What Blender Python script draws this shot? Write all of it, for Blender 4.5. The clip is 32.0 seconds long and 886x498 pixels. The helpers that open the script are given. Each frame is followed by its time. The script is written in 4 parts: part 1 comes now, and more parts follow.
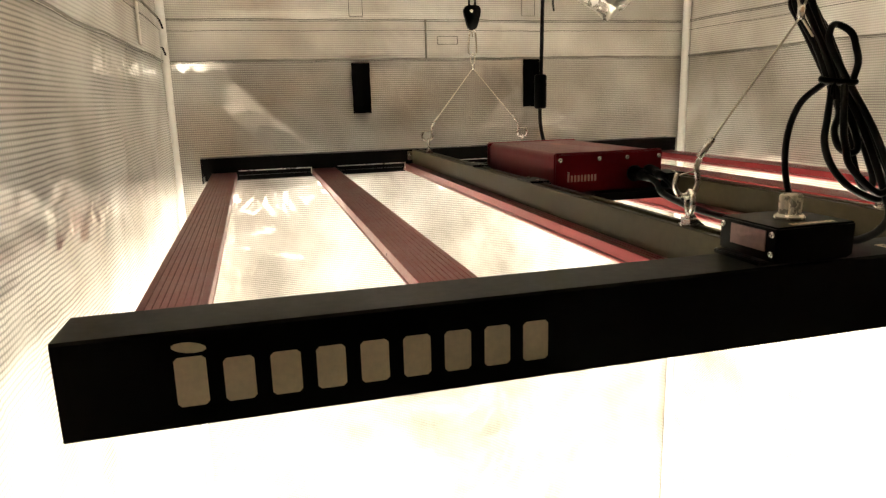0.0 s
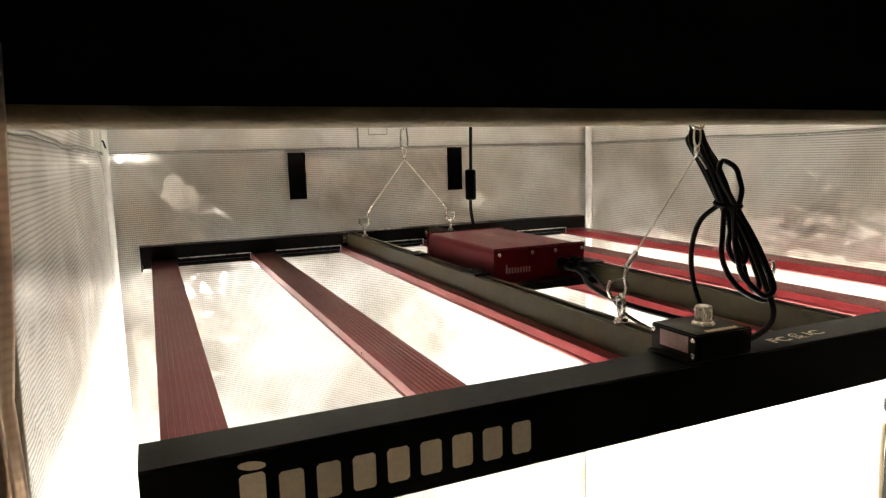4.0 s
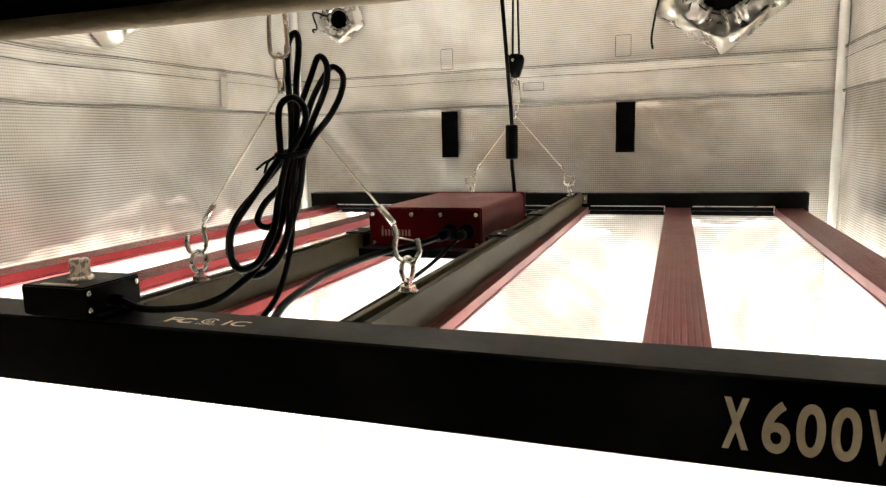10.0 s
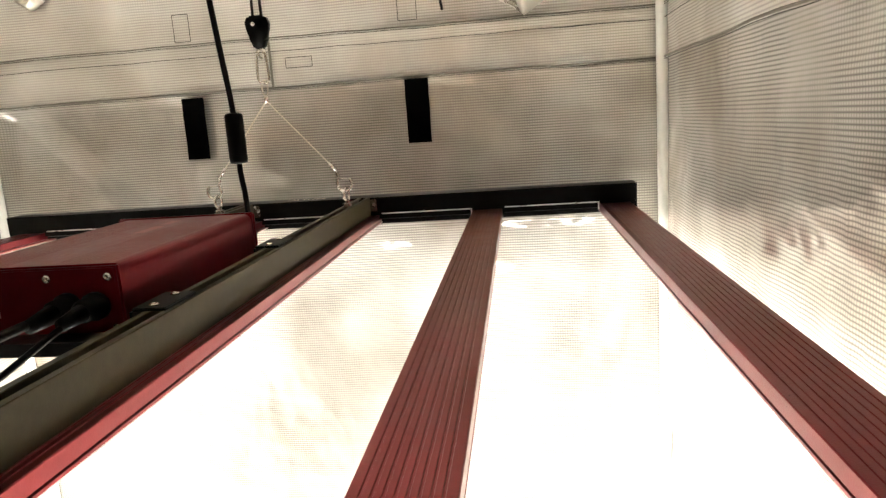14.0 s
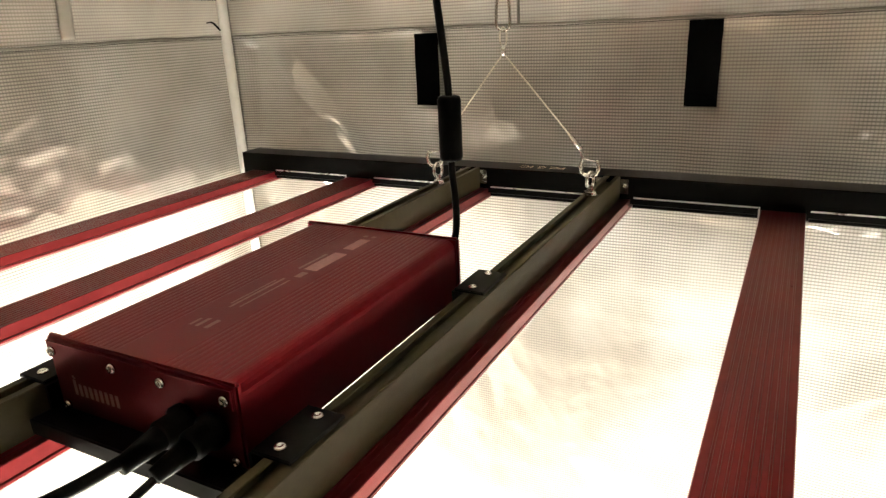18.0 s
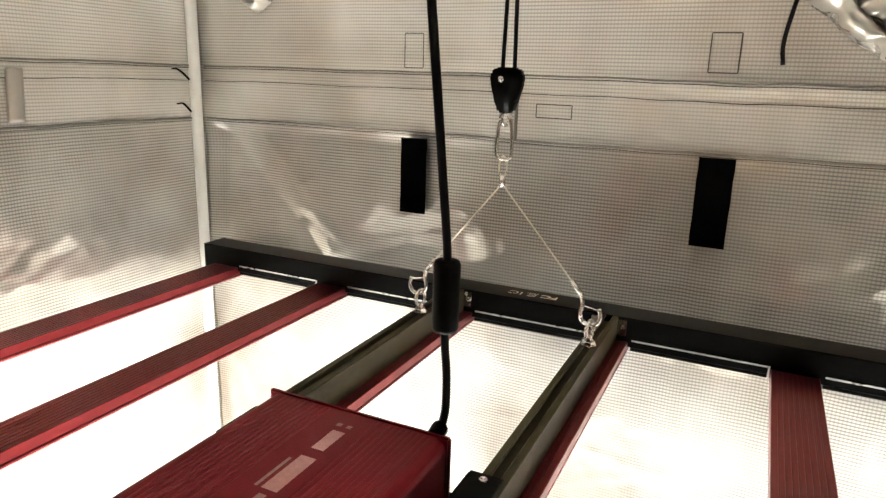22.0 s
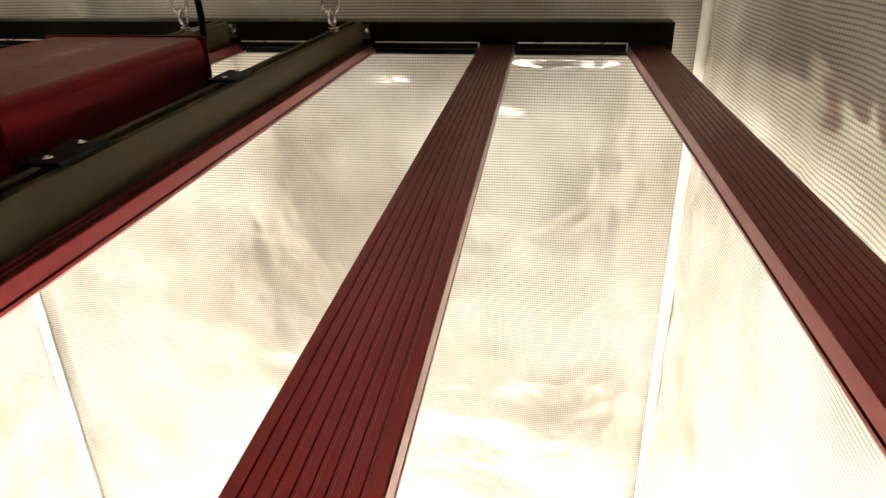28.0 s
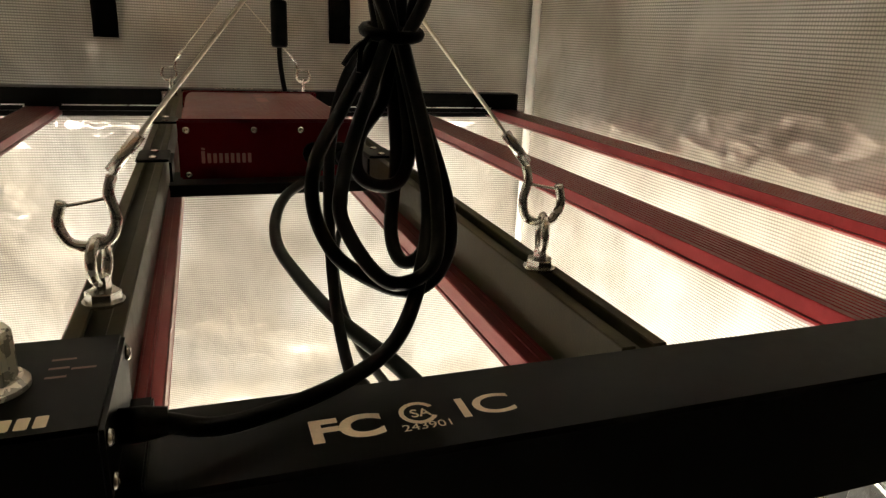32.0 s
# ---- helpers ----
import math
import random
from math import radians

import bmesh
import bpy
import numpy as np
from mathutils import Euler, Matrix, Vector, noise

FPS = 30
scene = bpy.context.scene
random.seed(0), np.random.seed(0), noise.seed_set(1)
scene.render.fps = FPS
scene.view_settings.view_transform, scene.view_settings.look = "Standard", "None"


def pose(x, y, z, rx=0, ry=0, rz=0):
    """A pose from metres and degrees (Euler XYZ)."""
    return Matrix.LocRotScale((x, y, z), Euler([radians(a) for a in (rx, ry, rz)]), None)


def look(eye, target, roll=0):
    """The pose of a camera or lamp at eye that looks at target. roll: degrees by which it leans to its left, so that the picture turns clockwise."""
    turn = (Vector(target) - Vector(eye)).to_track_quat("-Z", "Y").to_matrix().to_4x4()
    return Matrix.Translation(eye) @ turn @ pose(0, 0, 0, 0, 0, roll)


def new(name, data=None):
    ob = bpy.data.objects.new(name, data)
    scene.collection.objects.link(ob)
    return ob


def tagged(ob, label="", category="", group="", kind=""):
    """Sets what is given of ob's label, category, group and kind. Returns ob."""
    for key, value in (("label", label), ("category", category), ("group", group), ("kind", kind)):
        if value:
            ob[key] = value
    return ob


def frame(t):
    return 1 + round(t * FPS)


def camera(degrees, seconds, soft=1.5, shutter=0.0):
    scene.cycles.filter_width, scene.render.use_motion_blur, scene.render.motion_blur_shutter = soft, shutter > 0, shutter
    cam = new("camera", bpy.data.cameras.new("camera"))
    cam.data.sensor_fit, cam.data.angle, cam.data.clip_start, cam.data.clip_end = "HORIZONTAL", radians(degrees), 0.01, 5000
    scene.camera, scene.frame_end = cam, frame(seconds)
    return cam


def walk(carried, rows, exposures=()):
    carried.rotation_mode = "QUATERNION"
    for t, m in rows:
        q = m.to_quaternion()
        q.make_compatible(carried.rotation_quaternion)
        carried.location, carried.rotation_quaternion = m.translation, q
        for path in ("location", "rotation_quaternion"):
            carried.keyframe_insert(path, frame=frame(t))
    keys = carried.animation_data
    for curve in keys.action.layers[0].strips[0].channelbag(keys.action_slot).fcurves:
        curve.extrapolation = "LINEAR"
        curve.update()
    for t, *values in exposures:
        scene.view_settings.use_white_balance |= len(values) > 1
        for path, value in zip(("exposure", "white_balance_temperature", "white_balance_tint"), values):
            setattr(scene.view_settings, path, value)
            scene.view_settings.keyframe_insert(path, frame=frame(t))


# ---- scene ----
cam = camera(67.1, 32.0, soft=1.4)
PATH = [
    (0, (-0.442, -0.445, 1.557), (0.073, 1.437, 1.117), -1.5),
    (0.5, (-0.491, -0.485, 1.56), (0.285, 1.306, 1.121), -0.3),
    (1, (-0.527, -0.523, 1.564), (0.364, 1.227, 1.189), -0.0),
    (1.5, (-0.548, -0.566, 1.564), (0.434, 1.149, 1.254), 0.3),
    (2, (-0.564, -0.608, 1.566), (0.446, 1.099, 1.31), -0.1),
    (2.5, (-0.585, -0.617, 1.582), (0.378, 1.122, 1.357), -1.0),
    (3, (-0.584, -0.582, 1.607), (0.358, 1.164, 1.359), -1.2),
    (3.5, (-0.568, -0.533, 1.62), (0.303, 1.248, 1.355), -1.2),
    (5.5, (-0.312, -0.474, 1.615), (0.244, 1.424, 1.316), -1.4),
    (6, (-0.244, -0.463, 1.608), (0.194, 1.459, 1.273), 0.1),
    (6.5, (-0.193, -0.471, 1.6), (0.089, 1.479, 1.256), 0.0),
    (7, (-0.143, -0.466, 1.593), (0.027, 1.5, 1.266), -0.1),
    (7.5, (-0.074, -0.455, 1.593), (-0.112, 1.517, 1.26), 0.3),
    (8, (0.005, -0.451, 1.599), (-0.199, 1.513, 1.283), -0.7),
    (8.5, (0.093, -0.452, 1.595), (-0.3, 1.485, 1.287), -1.5),
    (9, (0.192, -0.466, 1.593), (-0.338, 1.437, 1.28), -1.3),
    (9.5, (0.25, -0.46, 1.578), (-0.349, 1.423, 1.272), -1.3),
    (10, (0.308, -0.464, 1.57), (-0.348, 1.397, 1.249), -1.6),
    (10.5, (0.364, -0.452, 1.559), (-0.3, 1.408, 1.241), -3.0),
    (11, (0.408, -0.444, 1.563), (-0.303, 1.401, 1.26), -3.1),
    (11.5, (0.418, -0.397, 1.577), (-0.223, 1.477, 1.296), -3.5),
    (12, (0.401, -0.316, 1.579), (-0.212, 1.562, 1.267), -3.5),
    (12.5, (0.373, -0.249, 1.578), (-0.143, 1.659, 1.274), -4.6),
    (13, (0.347, -0.191, 1.572), (-0.011, 1.749, 1.244), -5.0),
    (13.5, (0.333, -0.145, 1.571), (0.093, 1.808, 1.217), -5.1),
    (14, (0.365, -0.099, 1.569), (0.13, 1.851, 1.19), -4.0),
    (14.5, (0.387, -0.056, 1.563), (0.201, 1.905, 1.22), -2.7),
    (16.5, (0.414, 0.084, 1.615), (0.119, 2.002, 1.13), -1.8),
    (17, (0.39, 0.097, 1.635), (-0.095, 1.962, 1.101), -3.6),
    (17.5, (0.373, 0.089, 1.665), (-0.315, 1.857, 1.034), -3.3),
    (18, (0.316, 0.127, 1.656), (-0.586, 1.79, 1.006), -2.7),
    (18.5, (0.275, 0.122, 1.673), (-0.789, 1.686, 1.025), -3.3),
    (19, (0.234, 0.119, 1.68), (-0.991, 1.575, 1.064), -2.8),
    (19.5, (0.204, 0.126, 1.694), (-1.084, 1.54, 1.113), -1.3),
    (20, (0.184, 0.146, 1.704), (-1.086, 1.597, 1.173), -0.1),
    (20.5, (0.195, 0.174, 1.715), (-0.955, 1.728, 1.202), 1.1),
    (21, (0.209, 0.192, 1.724), (-0.833, 1.821, 1.214), 1.6),
    (21.5, (0.227, 0.205, 1.727), (-0.684, 1.913, 1.225), 2.3),
    (22, (0.245, 0.216, 1.729), (-0.578, 1.966, 1.218), 1.8),
    (22.5, (0.266, 0.221, 1.729), (-0.485, 2.003, 1.22), 1.3),
    (23, (0.295, 0.224, 1.728), (-0.369, 2.04, 1.217), 0.8),
    (23.5, (0.32, 0.233, 1.72), (-0.253, 2.075, 1.192), 0.8),
    (24, (0.343, 0.226, 1.718), (-0.134, 2.087, 1.161), 0.5),
    (24.5, (0.368, 0.214, 1.709), (-0.027, 2.079, 1.104), 0.2),
    (25, (0.379, 0.196, 1.697), (0.024, 2.011, 0.936), -0.2),
    (25.5, (0.388, 0.176, 1.684), (0.03, 1.906, 0.746), -0.7),
    (26, (0.39, 0.153, 1.668), (0.056, 1.867, 0.691), -0.3),
    (26.5, (0.387, 0.126, 1.65), (0.051, 1.844, 0.683), -0.2),
    (28.5, (0.367, -0.031, 1.546), (0.177, 1.786, 0.731), -1.3),
    (29, (0.357, -0.079, 1.54), (0.269, 1.761, 0.762), -1.1),
    (29.5, (0.332, -0.145, 1.539), (0.314, 1.713, 0.799), -0.6),
    (30, (0.269, -0.202, 1.534), (0.367, 1.666, 0.824), 0.1),
    (30.5, (0.191, -0.223, 1.536), (0.357, 1.639, 0.823), 0.8),
    (31, (0.099, -0.245, 1.546), (0.392, 1.627, 0.906), 1.0),
    (31.5, (0.019, -0.258, 1.559), (0.48, 1.582, 0.923), 2.1),
    (32, (-0.056, -0.265, 1.564), (0.595, 1.522, 0.946), 2.7),
]
EXPOSURES = [
    (0.0, 0.41, 7300, 10), (3.0, 0.41, 6600, 10), (6.0, 0.87, 6300, 10), (14.0, 0.62, 6550, 10), (17.3, 0.31, 6900, 10), (20.0, 0.44, 6550, 10),
    (23.0, 0.50, 6150, 10), (24.6, 0.42, 5950, 10), (26.0, 0.14, 6450, 10), (27.8, -0.21, 7000, 10), (28.8, -0.60, 7550, 10), (30.0, -0.68, 7800, 10), (31.0, -0.76, 7400, 10), (32.0, -0.34, 7200, 10),
]
walk(cam, [(t, look(eye, target, roll)) for t, eye, target, roll in PATH], EXPOSURES)

# ---- world: a dim room round the tent ----
world = bpy.data.worlds.new("dim_room")
scene.world = world
world.use_nodes = True
world.node_tree.nodes["Background"].inputs["Color"].default_value = (1.0, 0.9, 0.75, 1)
world.node_tree.nodes["Background"].inputs["Strength"].default_value = 0.001
LED_POWER = 25.0
LAMP_WATTS = 7.2
LED_COLOUR = (1.0, 0.985, 0.935)


# ---- materials ----
def material(name, colour, rough=0.5, metal=0.0, grain=0.0, grain_scale=60.0, relief=0.0, relief_scale=200.0, spread=0.0, spec=0.5, coat=0.0):
    """A surface with two scales of variation in colour and roughness, and fine relief."""
    m = bpy.data.materials.new(name)
    m.use_nodes = True
    nt = m.node_tree
    b = nt.nodes["Principled BSDF"]
    b.inputs["Base Color"].default_value = (*colour, 1)
    b.inputs["Roughness"].default_value = rough
    b.inputs["Metallic"].default_value = metal
    b.inputs["Specular IOR Level"].default_value = spec
    b.inputs["Coat Weight"].default_value, b.inputs["Coat Roughness"].default_value = coat, 0.25
    tc = nt.nodes.new("ShaderNodeTexCoord")
    if grain:
        n1 = nt.nodes.new("ShaderNodeTexNoise")
        n1.inputs["Scale"].default_value = grain_scale
        n1.inputs["Detail"].default_value = 6
        n2 = nt.nodes.new("ShaderNodeTexNoise")
        n2.inputs["Scale"].default_value = grain_scale / 9
        n2.inputs["Detail"].default_value = 3
        mean = nt.nodes.new("ShaderNodeMath")
        mean.operation = "ADD"
        mp = nt.nodes.new("ShaderNodeMapRange")
        mp.inputs["From Min"].default_value, mp.inputs["From Max"].default_value = 0.6, 1.4
        mp.inputs["To Min"].default_value, mp.inputs["To Max"].default_value = 1 - grain, 1 + grain
        hsv = nt.nodes.new("ShaderNodeHueSaturation")
        hsv.inputs["Color"].default_value = (*colour, 1)
        rr = nt.nodes.new("ShaderNodeMapRange")
        rr.inputs["From Min"].default_value, rr.inputs["From Max"].default_value = 0.6, 1.4
        rr.inputs["To Min"].default_value, rr.inputs["To Max"].default_value = rough - spread, rough + spread
        for n in (n1, n2):
            nt.links.new(tc.outputs["Object"], n.inputs["Vector"])
        nt.links.new(n1.outputs["Fac"], mean.inputs[0])
        nt.links.new(n2.outputs["Fac"], mean.inputs[1])
        nt.links.new(mean.outputs[0], mp.inputs["Value"])
        nt.links.new(mean.outputs[0], rr.inputs["Value"])
        nt.links.new(mp.outputs["Result"], hsv.inputs["Value"])
        nt.links.new(hsv.outputs["Color"], b.inputs["Base Color"])
        nt.links.new(rr.outputs["Result"], b.inputs["Roughness"])
    if relief:
        n3 = nt.nodes.new("ShaderNodeTexNoise")
        n3.inputs["Scale"].default_value = relief_scale
        n3.inputs["Detail"].default_value = 4
        bp = nt.nodes.new("ShaderNodeBump")
        bp.inputs["Strength"].default_value = relief
        bp.inputs["Distance"].default_value = 0.001
        nt.links.new(tc.outputs["Object"], n3.inputs["Vector"])
        nt.links.new(n3.outputs["Fac"], bp.inputs["Height"])
        nt.links.new(bp.outputs["Normal"], b.inputs["Normal"])
    return m


SEAM_LOW, SEAM_HIGH = 1.645, 1.728


def foil(name, across, colour=(0.958, 0.941, 0.892), rough=0.15, weave=0.69, metal=0.94, milky=0.29, hazy=0.20, panel=0.18):
    """Woven reflective film: ribs every 2.4 mm along and across, creases, dull patches and brown reflections put into
    the colour. across: the wall's level axis.
    milky: least share of matt haze; hazy: more of it in patches; panel: more of it in the duller panel sewn on above
    the seam."""
    m = bpy.data.materials.new(name)
    m.use_nodes = True
    nt = m.node_tree
    nd, ln = nt.nodes, nt.links
    b = nd["Principled BSDF"]
    b.inputs["Metallic"].default_value = metal
    tc = nd.new("ShaderNodeTexCoord")
    sep = nd.new("ShaderNodeSeparateXYZ")
    ln.new(tc.outputs["Object"], sep.inputs[0])

    def maths(op, a, c=None):
        n = nd.new("ShaderNodeMath")
        n.operation = op
        for i, v in enumerate((a, c)):
            if v is None:
                continue
            if isinstance(v, float):
                n.inputs[i].default_value = v
            else:
                ln.new(v, n.inputs[i])
        return n.outputs[0]

    def ribs(axis, pitch):
        return maths("MULTIPLY_ADD", maths("SINE", maths("MULTIPLY", sep.outputs[axis], 2 * math.pi / pitch)), 0.5)

    def noise_at(scale, detail=4.0, rough_=0.5, stretch=(1, 1, 1)):
        mp = nd.new("ShaderNodeMapping")
        mp.inputs["Scale"].default_value = stretch
        ln.new(tc.outputs["Object"], mp.inputs["Vector"])
        n = nd.new("ShaderNodeTexNoise")
        n.inputs["Scale"].default_value, n.inputs["Detail"].default_value, n.inputs["Roughness"].default_value = scale, detail, rough_
        ln.new(mp.outputs["Vector"], n.inputs["Vector"])
        return n.outputs["Fac"]

    level, upright = ribs("Z", 0.0045), ribs(across, 0.0043)
    for r in (level, upright):
        r.node.inputs[2].default_value = 0.5
    uneven = noise_at(5.0, 3.0, 0.6)
    clear = maths("MINIMUM", maths("MULTIPLY", maths("SUBTRACT", uneven, 0.13), 2.3), 0.95)
    thin = maths("SUBTRACT", 1.0, maths("MULTIPLY", maths("POWER", level, 2.0), clear))
    thin_up = maths("SUBTRACT", 1.0, maths("MULTIPLY", maths("POWER", upright, 2.5), maths("MULTIPLY", clear, 0.50)))
    grid = maths("MULTIPLY", thin, thin_up)
    dull = noise_at(7.0, 5.0, 0.6)
    # patches where a brown reflection is painted into the film's colour
    brown_reflection = nd.new("ShaderNodeMapRange")
    brown_reflection.inputs["From Min"].default_value, brown_reflection.inputs["From Max"].default_value = 0.38, 0.66
    ln.new(noise_at(4.2, 2.5, 0.45), brown_reflection.inputs["Value"])
    tone = nd.new("ShaderNodeMix")
    tone.data_type = "RGBA"
    tone.inputs["A"].default_value = (*colour, 1)
    tone.inputs["B"].default_value = (colour[0] * 0.88, colour[1] * 0.825, colour[2] * 0.77, 1)
    ln.new(brown_reflection.outputs["Result"], tone.inputs["Factor"])
    shade = nd.new("ShaderNodeMix")
    shade.data_type = "RGBA"
    shade.blend_type = "MULTIPLY"
    shade.inputs["Factor"].default_value = 1.0
    ln.new(tone.outputs["Result"], shade.inputs["A"])
    above = nd.new("ShaderNodeMapRange")
    above.inputs["From Min"].default_value, above.inputs["From Max"].default_value = SEAM_LOW - 0.002, SEAM_LOW + 0.002
    ln.new(sep.outputs["Z"], above.inputs["Value"])
    above = above.outputs["Result"]
    depth = maths("SUBTRACT", weave, maths("MULTIPLY", above, weave * 0.30))
    ln.new(maths("SUBTRACT", 1.0, maths("MULTIPLY", depth, maths("SUBTRACT", 1.0, grid))), shade.inputs["B"])
    ln.new(shade.outputs["Result"], b.inputs["Base Color"])
    ln.new(maths("ADD", maths("MULTIPLY", dull, 0.03), rough - 0.012), b.inputs["Roughness"])

    def facets(scale, warp):
        """Flat facets between sharp creases."""
        wobble = nd.new("ShaderNodeTexNoise")
        wobble.inputs["Scale"].default_value, wobble.inputs["Detail"].default_value = scale * 0.6, 3.0
        ln.new(tc.outputs["Object"], wobble.inputs["Vector"])
        push = nd.new("ShaderNodeVectorMath")
        push.operation = "MULTIPLY_ADD"
        push.inputs[1].default_value = (warp, warp, warp)
        ln.new(wobble.outputs["Color"], push.inputs[0])
        ln.new(tc.outputs["Object"], push.inputs[2])
        cells = nd.new("ShaderNodeTexVoronoi")
        cells.inputs["Scale"].default_value = scale
        ln.new(push.outputs["Vector"], cells.inputs["Vector"])
        return cells.outputs["Distance"]

    broad = maths("ADD", maths("MULTIPLY", facets(8.0, 0.16), 3.2), maths("MULTIPLY", noise_at(9.0, 2.0, 0.4), 1.4))
    folds = maths("ADD", maths("MULTIPLY", facets(27.0, 0.05), 0.8), broad)
    bp = nd.new("ShaderNodeBump")
    bp.inputs["Strength"].default_value, bp.inputs["Distance"].default_value = 0.6, 0.0022
    ln.new(folds, bp.inputs["Height"])
    ln.new(bp.outputs["Normal"], b.inputs["Normal"])
    matt = nd.new("ShaderNodeBsdfPrincipled")
    matt.inputs["Roughness"].default_value, matt.inputs["Specular IOR Level"].default_value = 0.55, 0.3
    ln.new(shade.outputs["Result"], matt.inputs["Base Color"])
    ln.new(bp.outputs["Normal"], matt.inputs["Normal"])
    both = nd.new("ShaderNodeMixShader")
    pale_share = maths("SUBTRACT", 1.0, brown_reflection.outputs["Result"])
    haze = maths("ADD", maths("MULTIPLY", pale_share, hazy), milky)
    ln.new(maths("ADD", haze, maths("MULTIPLY", above, panel)), both.inputs["Fac"])
    ln.new(b.outputs["BSDF"], both.inputs[1])
    ln.new(matt.outputs["BSDF"], both.inputs[2])
    ln.new(both.outputs["Shader"], nd["Material Output"].inputs["Surface"])
    return m


FOIL_X = foil("reflective_film_back", "X")
FOIL_Y = foil("reflective_film_side", "Y")
# silver film with the doorway's shade put into a browner colour
DOOR_FILM = foil("shaded_silver_film", "X", (0.46, 0.33, 0.235), 0.28, 0.25, 0.94, 0.06, 0.08, 0.0)
SMOOTH_FOIL = material("plain_silver_film", (0.62, 0.59, 0.54), 0.30, 0.80, 0.12, 30, 0.5, 30, 0.06)
POCKET = material("pale_grey_mesh", (0.034, 0.034, 0.032), 0.6, 0.3, 0.25, 250, 0.8, 900, 0.08)
MESH = material("grey_mesh", (0.008, 0.0074, 0.0064), 0.7, 0.2, 0.2, 60, 0.5, 600, 0.08)
HEM = material("dull_brown_binding", (0.15, 0.115, 0.07), 0.6, 0, 0.3, 90, 0.5, 400, 0.08, spec=0.2)
PIPING = material("silver_binding", (0.16, 0.15, 0.125), 0.6, 0.2, 0.15, 90, 0.4, 300, 0.08)
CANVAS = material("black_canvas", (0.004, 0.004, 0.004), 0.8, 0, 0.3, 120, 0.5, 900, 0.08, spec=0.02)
WHITE_TUBE = material("white_painted_steel", (0.78, 0.77, 0.73), 0.35, 0, 0.06, 40, 0.1, 400, 0.06)
BLACK_METAL = material("black_powder_coat", (0.0014, 0.0012, 0.0008), 0.38, 0, 0.20, 160, 0.0, 900, 0.04, spec=0.10)
CHANNEL = material("black_anodised", (0.050, 0.041, 0.022), 0.38, 0.0, 0.20, 120, 0.10, 700, 0.06, spec=0.08)
RED = material("red_anodised", (0.215, 0.014, 0.019), 0.32, 0.95, 0.12, 140, 0.06, 800, 0.05, spec=0.5, coat=0.35)
RED_DRIVER = material("red_anodised_driver", (0.155, 0.0065, 0.012), 0.36, 0.85, 0.12, 140, 0.08, 800, 0.05, spec=0.4)
STEEL = material("zinc_plated_steel", (0.62, 0.60, 0.56), 0.22, 1.0, 0.2, 200, 0.15, 700, 0.1)
BARE = material("bare_aluminium", (0.85, 0.84, 0.82), 0.3, 0.9, 0.1, 200, 0.1, 800, 0.08)
WIRE = material("steel_cable", (0.50, 0.46, 0.38), 0.35, 0.9, 0.3, 500, 0.6, 1500, 0.1)
RUBBER = material("black_rubber", (0.0032, 0.003, 0.0027), 0.45, 0, 0.3, 80, 0.15, 600, 0.1, spec=0.08)
ROPE = material("black_braid", (0.012, 0.012, 0.012), 0.85, 0, 0.3, 300, 0.9, 900, 0.06, spec=0.02)
PLASTIC = material("black_plastic", (0.003, 0.003, 0.0026), 0.45, 0, 0.3, 90, 0.2, 500, 0.1, spec=0.03)
PRINT = material("pale_print", (0.86, 0.72, 0.54), 0.6, 0, 0.12, 300, 0.2, 900, 0.08)
LABEL = material("worn_paper_label", (0.27, 0.15, 0.135), 0.55, 0, 0.3, 200, 0.2, 900, 0.1)
FADED = material("faded_print", (0.40, 0.20, 0.185), 0.6, 0, 0.2, 300, 0.2, 900, 0.08)
TAPE = material("black_hook_tape", (0.002, 0.002, 0.002), 0.9, 0, 0.3, 400, 0.9, 1500, 0.06, spec=0.0)
KNOB = material("pearl_knob", (0.80, 0.76, 0.68), 0.28, 0.55, 0.1, 200, 0.1, 600, 0.06)
ROOF = material("silver_roof_film", (0.76, 0.73, 0.69), 0.6, 0.0, 0.08, 12, 0.4, 60, 0.1, spec=0.2)
TRAY = material("pale_floor_tray", (0.95, 0.94, 0.90), 0.32, 0.95, 0.1, 12, 0.4, 60, 0.1)
THREAD = material("dark_stitching", (0.05, 0.045, 0.04), 0.8, 0, 0.3, 300, 0.3, 900, 0.06)
ROOM_PAINT = material("dark_room_paint", (0.40, 0.36, 0.30), 0.8, 0, 0.08, 4, 0.2, 60, 0.05)

LED = bpy.data.materials.new("led_emitter")
LED.use_nodes = True
LED.node_tree.nodes["Principled BSDF"].inputs["Base Color"].default_value = (0.8, 0.75, 0.5, 1)
LED.node_tree.nodes["Principled BSDF"].inputs["Emission Color"].default_value = (*LED_COLOUR, 1)
LED.node_tree.nodes["Principled BSDF"].inputs["Emission Strength"].default_value = LED_POWER


# ---- mesh helpers ----
def mesh_of(bm, name, mat, smooth=False):
    me = bpy.data.meshes.new(name)
    bmesh.ops.recalc_face_normals(bm, faces=bm.faces)
    if smooth:
        for f in bm.faces:
            f.smooth = True
    bm.to_mesh(me)
    bm.free()
    me.materials.append(mat)
    return me


def part(name, bm, mat, parent=None, label="", smooth=False):
    ob = new(name, mesh_of(bm, name, mat, smooth))
    if parent is not None:
        ob.parent = parent
        ob.matrix_parent_inverse = parent.matrix_world.inverted()
    if label:
        ob["label"] = label
    return ob


def thing(name, at, label, category, group="", kind=""):
    ob = new(name)
    ob.location = at
    ob.empty_display_size = 0.05
    bpy.context.view_layer.update()
    return tagged(ob, label, category, group, kind)


